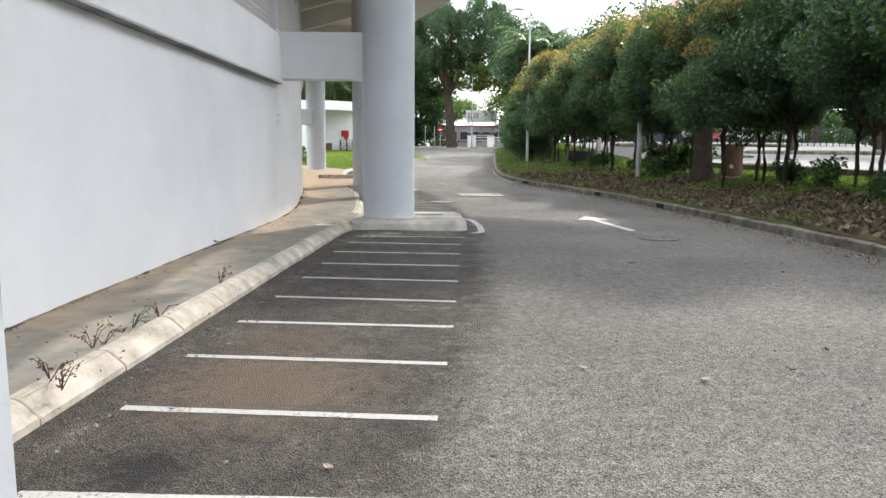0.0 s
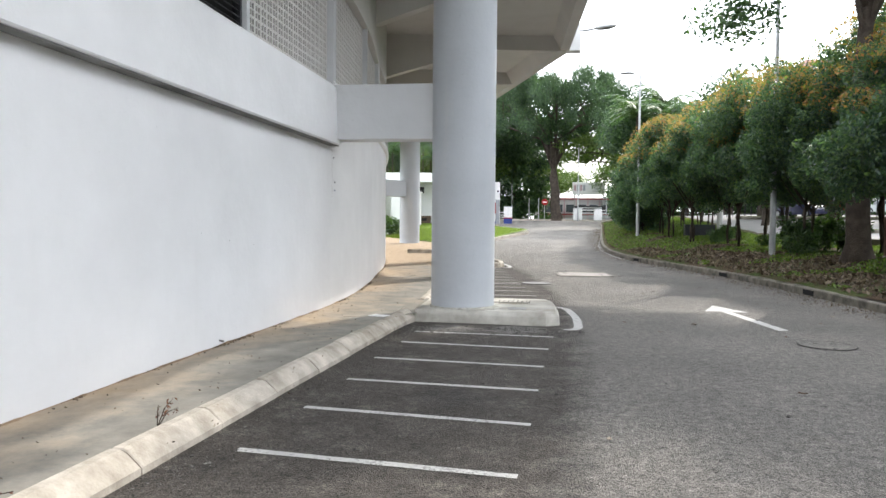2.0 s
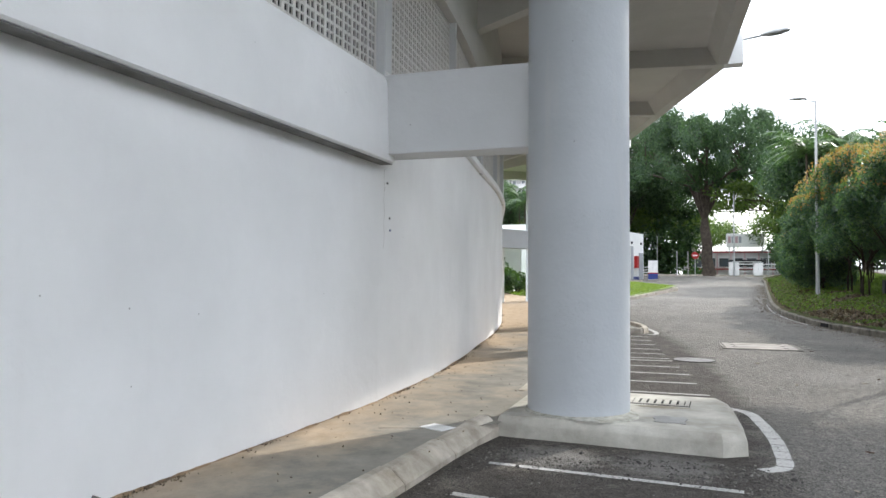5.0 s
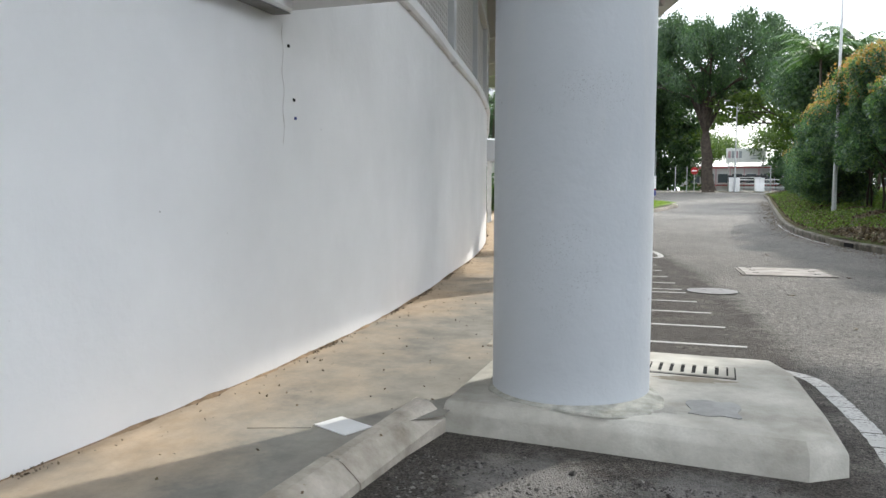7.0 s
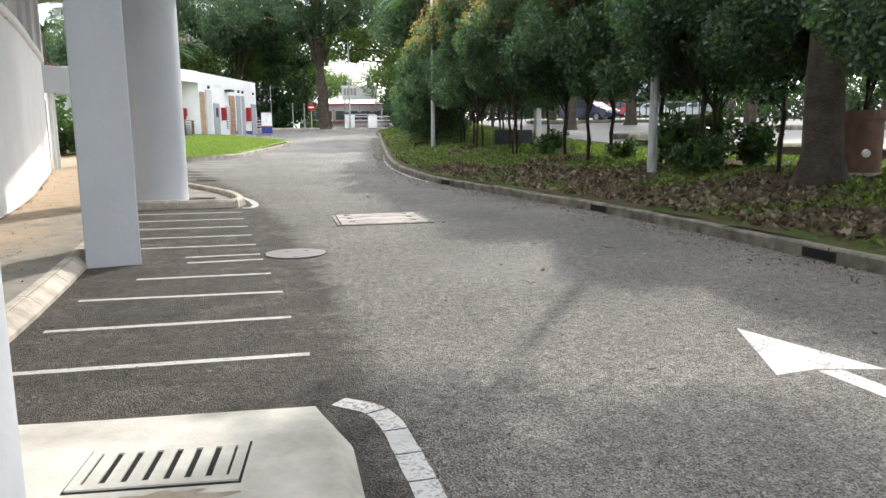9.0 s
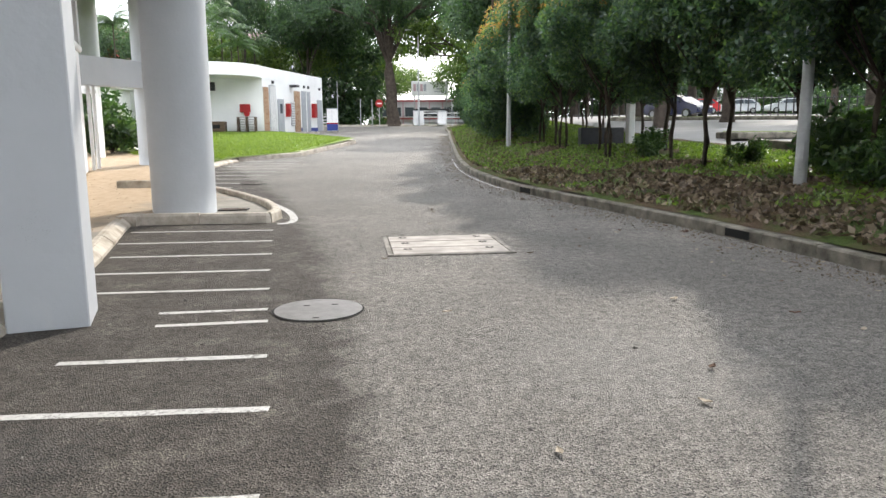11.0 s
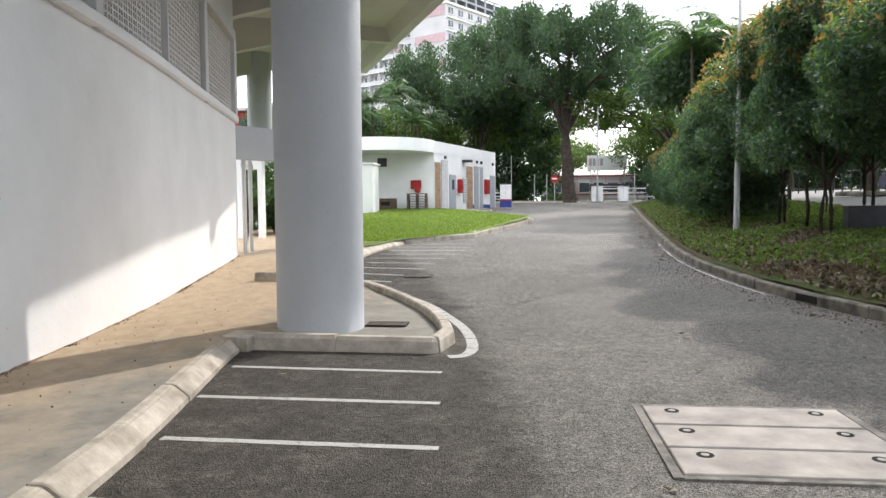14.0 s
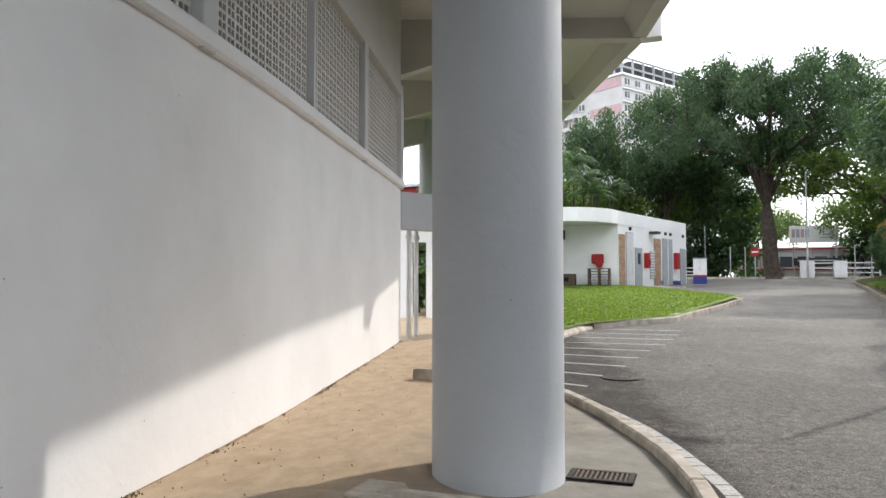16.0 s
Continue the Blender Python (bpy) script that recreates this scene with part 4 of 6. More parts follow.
def stem(bm, pts, r0, r1, seg=7):
    pts = [Vector(p) for p in pts]
    rings = []
    n = len(pts)
    for i, p in enumerate(pts):
        d = (pts[min(i + 1, n - 1)] - pts[max(i - 1, 0)]).normalized()
        q = d.to_track_quat("Z", "Y")
        r = r0 + (r1 - r0) * i / (n - 1)
        rings.append([bm.verts.new(p + q @ Vector((r * math.cos(k * math.tau / seg), r * math.sin(k * math.tau / seg), 0))) for k in range(seg)])
    for a, b in zip(rings, rings[1:]):
        for k in range(seg):
            bm.faces.new((a[k], a[(k + 1) % seg], b[(k + 1) % seg], b[k]))


def hedge_tree(seed, bottom, top, rad, young, name="hedge_tree"):
    rg = np.random.RandomState(seed)
    root = thing(name, (0, 0, 0), "slim evergreen hedge tree with dark leaves and orange new growth", "tree", "hedge trees")
    bm = bmesh.new()
    for k in range(2 if seed % 2 else 1):
        a = rg.uniform(0, 6.28)
        x, y = 0.1 * math.cos(a) * k * 2, 0.1 * math.sin(a) * k * 2
        pts = [(x, y, -0.15)]
        for j in range(1, 6):
            pts.append((x + rg.normal() * 0.018 * j, y + rg.normal() * 0.018 * j, (bottom + 1.2) * j / 5))
        stem(bm, pts, 0.06, 0.03)
        for j in range(4):
            z = bottom * rg.uniform(0.75, 1.05)
            b = rg.uniform(0, 6.28)
            stem(bm, [(x, y, z), (x + 0.4 * math.cos(b), y + 0.4 * math.sin(b), z + 0.5), (x + 0.8 * math.cos(b), y + 0.8 * math.sin(b), z + 1.1)], 0.025, 0.01, 5)
    part("trunk", bm, M_BARK_THIN, root, smooth=True)
    cs, rs = [], []
    H = top - bottom
    for j in range(34):
        z = rg.uniform(0.05, 0.95)
        w = rad * (0.55 + 0.45 * math.sin(math.pi * min(max(z * 0.86 + 0.12, 0), 1))) * math.sqrt(rg.uniform(0.05, 1)) * (1.0 if z < 0.75 else 0.72)
        a = rg.uniform(0, 6.28)
        cs.append((w * math.cos(a), w * math.sin(a), bottom + H * z))
        rs.append(rg.uniform(0.26, 0.5) * rad)
    pts = [clump_points(cs, rs, 820, rg, 0.9, 0.3)]
    # sprays of leaf that stick out of the outline
    for j in range(70):
        i = rg.randint(len(cs))
        d = rg.normal(size=3)
        d[2] = abs(d[2]) * 0.8
        d /= np.linalg.norm(d)
        t = rg.uniform(0.55, 1.0, 34)[:, None]
        pts.append(np.asarray(cs[i]) + d * t * rs[i] * rg.uniform(1.1, 1.45) + rg.normal(size=(34, 3)) * 0.05)
    leaf_cloud("crown", np.concatenate(pts), 0.11, L_HEDGE, root, seed, 0.46)
    if young:
        order = sorted(range(len(cs)), key=lambda i: -cs[i][2] - 0.5 * rg.uniform())[:young]
        tips = []
        for i in order:
            p = clump_points([cs[i]], [rs[i] * 1.2], 520, rg, 1.0, 0.08)
            tips.append(p[p[:, 2] > cs[i][2] + 0.02])
        leaf_cloud("new_growth", np.concatenate(tips), 0.1, L_NEW, root, seed + 5, 0.42, "orange and yellow young leaves")
    return root


def big_tree(name, loc, seed, trunk_h, top, spread, r0, leaf, material, n_leaf, label, lean=(0, 0), flat=0.6, limbs=7, clump=1.6, droop=0.0, low=0.55, flare=1.7):
    """Tapered trunk, forking limbs, and leaf clumps round the limbs' ends."""
    rg = np.random.RandomState(seed)
    root = thing(name, loc, label, "tree", "big trees")
    bm = bmesh.new()
    fork = Vector((lean[0], lean[1], trunk_h))
    tp = [Vector((lean[0] * t + 0.1 * rg.normal() * r0, lean[1] * t, -0.3 + (trunk_h + 0.3) * t)) for t in (0, 0.04, 0.12, 0.3, 0.55, 0.8, 1.0)]
    rad = [r0 * flare, r0 * (flare * 0.6 + 0.4), r0 * 1.12, r0, r0 * 0.92, r0 * 0.85, r0 * 0.45]
    seg = 14
    rings = []
    ph = [rg.uniform(0, 6.28) for _ in range(3)]
    for p, r, i in zip(tp, rad, range(9)):
        ring = []
        for k in range(seg):
            a = k * math.tau / seg
            rr = r * (1 + (0.16 if i < 2 else 0.07) * math.sin(3 * a + ph[0]) + 0.05 * math.sin(5 * a + ph[1]))
            ring.append(bm.verts.new(p + Vector((rr * math.cos(a), rr * math.sin(a), 0))))
        rings.append(ring)
    for a, b in zip(rings, rings[1:]):
        for k in range(seg):
            bm.faces.new((a[k], a[(k + 1) % seg], b[(k + 1) % seg], b[k]))
    part("trunk", bm, M_BARK, root, smooth=True)
    cs, rs = [], []
    H = top - trunk_h
    for i in range(limbs):
        a = math.tau * i / limbs + rg.uniform(-0.3, 0.3)
        out = spread * rg.uniform(0.35, 0.8)
        end = fork + Vector((out * math.cos(a), out * math.sin(a), H * rg.uniform(0.35, 0.75)))
        mid = fork.lerp(end, 0.5) + Vector((rg.normal() * 0.5, rg.normal() * 0.5, H * 0.1))
        q1 = fork.lerp(mid, 0.5) + Vector((rg.normal() * 0.2, rg.normal() * 0.2, 0.1 * H))
        bm = bmesh.new()
        st0 = tp[5].lerp(tp[6], rg.uniform(0.0, 1.0))
        stem(bm, [st0, q1, mid, mid.lerp(end, 0.5), end], r0 * (0.42 if i % 3 == 0 else 0.24), r0 * 0.07, 8)
        for j in range(4):
            b = a + rg.uniform(-1.0, 1.0)
            st = mid.lerp(end, rg.uniform(0.0, 0.9))
            tip = st + Vector((spread * 0.4 * math.cos(b), spread * 0.4 * math.sin(b), H * rg.uniform(-0.05, 0.35)))
            tip.x = fork.x + max(-spread, min(spread, tip.x - fork.x))
            stem(bm, [st, st.lerp(tip, 0.5) + Vector((0, 0, 0.25)), tip], r0 * 0.16, r0 * 0.04, 5)
            cs.append(tip)
            rs.append(clump * rg.uniform(0.7, 1.2))
            cs.append(st.lerp(tip, 0.6) + Vector((rg.normal(), rg.normal(), abs(rg.normal()) * 0.8)))
            rs.append(clump * rg.uniform(0.5, 1.0))
        part("limb", bm, M_BARK, root, smooth=True)
        cs += [end, mid.copy(), q1.lerp(mid, 0.6)]
        rs += [clump * 1.1, clump * 0.8, clump * 0.6]
    for j in range(limbs * 5):
        a, k = rg.uniform(0, 6.28), math.sqrt(rg.uniform(0, 1))
        cs.append(fork + Vector((spread * k * math.cos(a), spread * k * math.sin(a), H * (low + (0.97 - low) * math.sqrt(max(0, 1 - k * k * 0.85)) * rg.uniform(0.5, 1)))))
        rs.append(clump * rg.uniform(0.6, 1.1))
    for i, c in enumerate(cs):
        k2 = min(1.0, ((c.x - fork.x) ** 2 + (c.y - fork.y) ** 2) / spread**2)
        c.z = min(c.z, trunk_h + H * (0.45 + 0.55 * math.sqrt(max(0.0, 1 - 0.9 * k2))) - rs[i] * flat)
    per = max(10, n_leaf // len(cs))
    leaf_cloud("crown", clump_points([tuple(c) for c in cs], rs, per, rg, flat), leaf, material, root, seed, 0.45, droop=droop)
    return root


def palm(name, loc, seed, h, n, length, label):
    rg = np.random.RandomState(seed)
    root = thing(name, loc, label, "palm", "palms")
    bm = bmesh.new()
    stem(bm, [(0, 0, -0.2), (0.05, 0, h * 0.5), (0, 0.1, h)], 0.1, 0.07, 8)
    part("trunk", bm, M_BARK_THIN, root, smooth=True)
    for i in range(n):
        a = math.tau * i / n + rg.uniform(-0.3, 0.3)
        up = rg.uniform(0.15, 1.6)
        verts, faces = [], []
        d = Vector((math.cos(a), math.sin(a), 0))
        side = Vector((-d.y, d.x, 0))
        prev = None
        L = length * rg.uniform(0.8, 1.1)
        for k in range(41):
            t = k / 40
            p = Vector((0, 0, h)) + d * L * t * math.cos(min(up, 1.3) * (1 - t) * 0.9) + Vector((0, 0, L * (up * t - (0.45 + up * 0.45) * t * t)))
            if k > 1:
                w = L * 0.22 * math.sin(math.pi * min(t * 0.9 + 0.12, 1)) * rg.uniform(0.75, 1.1) + 0.05
                for s in (-1, 1):
                    q = p + side * s * w + d * w * 0.55 - Vector((0, 0, w * rg.uniform(0.3, 0.9)))
                    o = d * 0.035
                    m = len(verts)
                    verts += [p - o, p + o, q]
                    faces.append((m, m + 1, m + 2))
            if prev is not None:
                m = len(verts)
                verts += [prev - side * 0.02, prev + side * 0.02, p + side * 0.015, p - side * 0.015]
                faces.append((m, m + 1, m + 2, m + 3))
            prev = p
        from_data("frond", verts, faces, L_PALM, root)
    return root


def shrub(name, loc, seed, r, h, material, n, leaf, label):
    rg = np.random.RandomState(seed)
    root = thing(name, loc, label, "shrub", "shrubs")
    bm = bmesh.new()
    cs, rs = [], []
    for i in range(7):
        a, k = rg.uniform(0, 6.28), rg.uniform(0.2, 0.9)
        tip = (r * k * math.cos(a), r * k * math.sin(a), h * rg.uniform(0.45, 0.95))
        stem(bm, [(0, 0, -0.1), (tip[0] * 0.4, tip[1] * 0.4, tip[2] * 0.6), tip], 0.018, 0.006, 4)
        cs.append(tip)
        rs.append(r * rg.uniform(0.3, 0.55))
        cs.append((tip[0] * 0.7, tip[1] * 0.7, tip[2] * 0.5))
        rs.append(r * 0.4)
    part("stems", bm, M_BARK_THIN, root)
    leaf_cloud("foliage", clump_points(cs, rs, n // 14, rg, 0.8), leaf, material, root, seed, 0.35)
    return root


# hedge trees along the verge
rnd = random.Random(7)
protos = [hedge_tree(31, 1.6, 5.3, 1.5, 17), hedge_tree(32, 1.5, 5.0, 1.5, 13), hedge_tree(33, 1.55, 5.6, 1.65, 8), hedge_tree(34, 0.35, 4.2, 1.45, 11), hedge_tree(35, 0.3, 3.7, 1.2, 7), hedge_tree(36, 0.4, 4.5, 1.25, 9)]
proto_used = [False] * 6


def plant(k, x, y, rz, s):
    z = verge_z(x, y) - 0.02
    m = pose(x, y, z, 0, 0, rz) @ Matrix.Diagonal((s, s, s, 1))
    if not proto_used[k]:
        protos[k].matrix_basis = m
        proto_used[k] = True
        return
    ob = copy_thing(protos[k], pose(x, y, z, 0, 0, rz))
    ob.scale = (s, s, s)


y = 1.0
i = 0
while y < 71:
    off = 2.7 + rnd.uniform(-0.25, 0.25) + (0.5 if i % 2 else 0)
    if y > 40:
        k, s = 3 + i % 3, (1.0 - (y - 40) * 0.012) * rnd.uniform(0.88, 1.1)
        off = 1.9 + rnd.uniform(0, 0.4)
    elif y > 31:
        k, s = (0, 1)[i % 2], 0.98
    else:
        k, s = (2, 1, 2, 0)[i % 4], rnd.uniform(0.95, 1.05)
    if not 20.4 < y < 23.2:
        plant(k, kerb_r(y) + off, y, rnd.uniform(0, 360), s)
    y += 1.75 + rnd.uniform(-0.2, 0.2)
    i += 1
y = 2.0
while y < 56:
    if not 20 < y < 24:
        plant(rnd.choice((1, 2)), kerb_r(y) + 5.2 + rnd.uniform(-0.5, 0.5), y, rnd.uniform(0, 360), rnd.uniform(0.9, 1.1) * (0.9 if y > 38 else 1))
    y += 3.2

big_tree("verge_tree", (8.5, 22.0, verge_z(8.5, 22) - 0.05), 11, 6.4, 13.4, 3.1, 0.26, 0.17, L_TREE, 76000, "tall tree with a flared brown trunk on the verge", limbs=10, clump=1.25, low=-0.35, flare=2.0)
big_tree("rain_tree", (2.5, 80.0, 2.05), 21, 5.6, 16.7, 10.3, 0.52, 0.22, L_TREE, 120000, "huge spreading tree with hanging foliage at the junction", lean=(-0.3, 0), limbs=18, clump=1.1, flat=1.1, low=0.0, droop=1.6, flare=1.7)
big_tree("leaning_tree", (14.5, 84.0, 2.0), 22, 5.0, 10.5, 9.5, 0.5, 0.38, L_LIGHT, 14000, "spreading tree with thin pale foliage and a leaning trunk", lean=(-3.0, 0), limbs=7, clump=1.7, flat=0.45, low=0.4)
big_tree("creeper_tree", (8.6, 62.0, 1.6), 23, 4.0, 10.8, 2.6, 0.35, 0.3, L_TREE, 16000, "tall tree smothered in dark creepers behind the hedge", limbs=6, clump=1.5, flat=1.1, low=0.05)
proto_bg = big_tree("wood_tree", (-5.5, 86.0, 1.9), 24, 5.0, 12.5, 4.6, 0.28, 0.34, L_TREE, 11000, "dense dark green tree in the wood behind", limbs=6, clump=1.7, flat=0.85, low=0.1)
proto_lt = big_tree("wood_tree", (-1.5, 96.0, 1.9), 25, 3.0, 9.5, 4.8, 0.2, 0.34, L_LIGHT, 9000, "light green tree in the wood behind", limbs=6, clump=1.7, flat=0.8, low=0.0)
for pr, x, y, s in ((proto_bg, -17, 79, 0.75), (proto_bg, -24, 84, 0.8), (proto_bg, -32, 78, 0.9), (proto_bg, -2.5, 92, 0.9), (proto_lt, -8, 90, 1.0), (proto_lt, -15, 90, 1.1),
                    (proto_lt, 12.5, 100, 1.0), (proto_lt, 17, 96, 1.2), (proto_bg, 22, 90, 1.2), (proto_bg, 29, 96, 1.2), (proto_bg, 40, 74, 1.1), (proto_bg, 44, 60, 1.2), (proto_bg, 46, 45, 1.2), (proto_bg, 44, 30, 1.1), (proto_bg, 42, 15, 1.2), (proto_lt, 40, 2, 1.2), (proto_bg, 40, -12, 1.2),
                    (proto_bg, -40, 70, 1.3), (proto_bg, -6, -40, 1.2), (proto_bg, 6, -44, 1.3), (proto_bg, 18, -40, 1.2), (proto_lt, -16, -44, 1.2), (proto_bg, 30, -30, 1.2), (proto_lt, 22, 86, 1.1), (proto_lt, 28, 95, 1.8), (proto_lt, 38, 92, 1.6), (proto_lt, 20, 100, 1.6), (proto_lt, 3, 108, 0.9)):
    c = copy_thing(pr, pose(x, y, rise(y) + (0.5 if x > 15 else 0) - 0.1, 0, 0, (x * 37 + y * 11) % 360))
    c.scale = (s, s, s)
c = copy_thing(proto_bg, pose(-11, 84, rise(84), 0, 0, 40))
c.scale = (0.62, 0.62, 1.18)
# street trees standing in the car park
proto_cp = big_tree("car_park_tree", (19.5, 52.0, verge_z(19.5, 52)), 27, 4.2, 10.0, 4.5, 0.3, 0.3, L_TREE, 9000, "car park tree with a stout brown trunk", limbs=6, clump=1.5, low=0.2)
for x, y in ((14.2, 48), (24, 47), (29, 40), (25, 30), (30, 20), (22, 62), (17.5, 60), (33, 52), (22, 10)):
    copy_thing(proto_cp, pose(x, y, verge_z(x, y) - 0.05, 0, 0, x * 53 % 360))

pp = palm("palm", (7.6, 56.5, rise(56) + 0.4), 41, 8.2, 24, 2.7, "slender palm with arching green fronds")
for x, y, h in ((9.5, 56, 1.0), (11.2, 58, 0.93), (8.6, 60, 1.08), (10.2, 60.5, 1.15), (12.3, 56.5, 1.02), (-10.2, 73.5, 0.88), (-12.5, 72.5, 0.95), (-14.5, 73, 0.85), (-8.6, 75, 0.8), (-16.5, 74, 1.0), (-11.3, 75.5, 1.05), (-18, 71, 0.92), (-13.4, 70.5, 0.8), (-9.3, 71.8, 0.74)):
    c = copy_thing(pp, pose(x, y, rise(y) + 0.2, 0, 0, x * 71 % 360))
    c.scale = (1.0, 1.0, h) if x > 0 else (0.72, 0.72, h)
sh = shrub("shrub", (8.6, 26.4, verge_z(8.6, 26.4)), 51, 0.8, 1.1, L_PALM, 1300, 0.2, "leafy green shrub on the verge")
for x, y, s in ((9.3, 27.2, 1.1), (8.2, 24.9, 0.7), (9.6, 25.6, 0.9), (7.4, 31.6, 0.5), (8.2, 33.5, 0.6), (10.2, 20.0, 0.6), (9.6, 17.3, 0.7), (9.0, 13.8, 0.6), (8.6, 29.4, 0.5)):
    c = copy_thing(sh, pose(x, y, verge_z(x, y) - 0.03, 0, 0, x * 91 % 360))
    c.scale = (s, s, s)
for x, y, s in ((-11.4, 47.2, 2.4), (-12.4, 48.4, 2.6), (-10.8, 46.0, 1.8), (-10.2, 42.5, 1.5), (-9.2, 43.8, 1.4), (-8.3, 44.8, 1.2), (-11.4, 42.5, 1.7), (-7.2, 45.4, 0.6), (-12.5, 44, 1.8), (-13.8, 43.0, 2.0)):
    c = copy_thing(sh, pose(x, y, rise(y) + 0.15, 0, 0, x * 91 % 360))
    c.scale = (s, s, s)

# ground cover, grass blades and litter
rg = np.random.RandomState(3)


def scatter(n, x0, x1, ylo, yhi, zf, keep=None):
    out = []
    for _ in range(n):
        yy = rg.uniform(ylo, yhi)
        xx = x0(yy) + (x1(yy) - x0(yy)) * rg.uniform()
        if keep is None or keep(xx, yy):
            out.append((xx, yy, zf(xx, yy)))
    return out


def weedy(x, y):
    bare = 0.3 if x < kerb_r(y) + 1.9 and y < 29 else 0.0
    return noise.noise((x * 0.55, y * 0.55, 3.0)) > bare - 0.05 - min(max(y - 28, 0), 10) * 0.035 - min(max(x - kerb_r(y) - 2.5, 0), 3) * 0.1


pts = scatter(64000, lambda y: kerb_r(y) + 0.27, lambda y: kerb_r(y) + 6.8, 4, 66, lambda x, y: verge_z(x, y) + 0.05, weedy)
tagged(leaf_cloud("ground_cover", pts, 0.11, L_WEED, None, 61, 0.45), "low green weeds covering the verge", "ground cover", kind="stuff")
pts = scatter(30000, lambda y: kerb_r(y) + 0.24, lambda y: kerb_r(y) + 3.6, 4, 60, lambda x, y: verge_z(x, y) + 0.035, lambda x, y: not weedy(x, y) or rg.uniform() < (0.6 if x < kerb_r(y) + 1.6 else 0.15))
tagged(leaf_cloud("leaf_litter", pts, 0.13, L_LITTER, None, 62, 0.5), "drifts of brown fallen leaves on the verge", "leaf litter", kind="stuff")

plant(1, 8.0, 19.3, 40, 0.95)
plant(2, 10.1, 24.4, 150, 1.22)
plant(2, 11.0, 22.3, 260, 1.2)


# woods closing the view behind the buildings and the car park
def woods(name, xa, xb, ya, yb, h, n, seed, material, label):
    pts = []
    rw = np.random.RandomState(seed)
    for _ in range(n // 60):
        x, y = rw.uniform(xa, xb), rw.uniform(ya, yb)
        top = h * (0.6 + 0.4 * noise.noise((x * 0.13, y * 0.13, seed))) * rw.uniform(0.0, 1.0)
        c = clump_points([(x, y, rise(y) + (0.5 if x > 15 else 0) + top)], [rw.uniform(0.8, 1.5)], 60, rw, 0.8)
        pts.append(c)
    tagged(leaf_cloud(name, np.concatenate(pts), 0.5, material, None, seed, 0.5), label, "woods", kind="stuff")


woods("far_woods", -48, 1.5, 86, 97, 8.5, 42000, 81, L_TREE, "dense green undergrowth and woods behind the junction")
woods("far_woods", 10.5, 60, 101, 110, 9.5, 34000, 82, L_TREE, "dense green woods beyond the junction")
woods("far_woods", 44, 54, -10, 99, 9.0, 48000, 83, L_TREE, "dense green woods beyond the car park")
woods("undergrowth", -26, -11, 62, 78, 5.6, 16000, 84, L_PALM, "dense green undergrowth behind the small building")


# ---- street furniture ----
def lamp_post(x, y, z, h, r, name, label, arm=None):
    root = thing(name, (x, y, z), label, "lamp post", "lamp posts")
    bm = bmesh.new()
    stem(bm, [(0, 0, -0.2), (0, 0, h * 0.25), (0, 0, h * 0.26), (0, 0, h)], r, r * 0.55, 12)
    part("pole", bm, M_POLE, root, smooth=True)
    box_part("hatch", (0, -r * 0.92, 0.75), (r * 0.9, 0.02, 0.3), M_POLE, root, bevel=0.005)
    if arm:
        tube_part("arm", (0, 0, h - 0.05), (arm, 0, h + 0.12), 0.03, M_POLE, root)
        bm = bmesh.new()
        bmesh.ops.create_uvsphere(bm, u_segments=14, v_segments=8, radius=1.0)
        bmesh.ops.transform(bm, matrix=pose(arm * 1.3, 0, h + 0.13) @ Matrix.Diagonal((0.36, 0.13, 0.07, 1)), verts=bm.verts)
        part("lamp_head", bm, M_POLE, root, smooth=True)
    return root


lamp_post(7.62, 25.9, 0.4, 8.5, 0.1, "street_lamp", "tall galvanised lamp post standing on the verge")
lamp_post(5.4, 39.3, 0.62, 8.3, 0.085, "street_lamp", "galvanised street lamp with a short arm beside the hedge", -0.5)
lamp_post(4.7, 79.0, 1.95, 8.0, 0.09, "street_lamp", "distant galvanised street lamp at the junction", -0.7)
lamp_post(-1.9, 69.6, 1.55, 3.6, 0.03, "street_lamp", "thin galvanised pole beside the small building")


def litter_bin(x, y, z):
    root = thing("litter_bin", (x, y, z), "brown concrete litter bin with a pale emblem", "bin")
    root.scale = (1.1, 1.1, 1.13)
    m_br = simple("brown_concrete", (0.20, 0.12, 0.085), 0.85, 0.3, 4, 60, 0.4)
    bm = bmesh.new()
    stem(bm, [(0, 0, 0.08), (0, 0, 0.85)], 0.27, 0.27, 20)
    part("drum", bm, m_br, root, smooth=True)
    tube_part("lid", (0, 0, 0.85), (0, 0, 0.97), 0.3, m_br, root, r1=0.28, seg=20)
    tube_part("base", (0, 0, -0.05), (0, 0, 0.08), 0.29, M_KERB, root, seg=20)
    bm = bmesh.new()
    tube(bm, (-0.13, -0.232, 0.36), (-0.14, -0.25, 0.36), 0.06, 0.06, 16)
    part("emblem", bm, M_WALL, root)


litter_bin(9.62, 22.5, verge_z(9.62, 22.5))

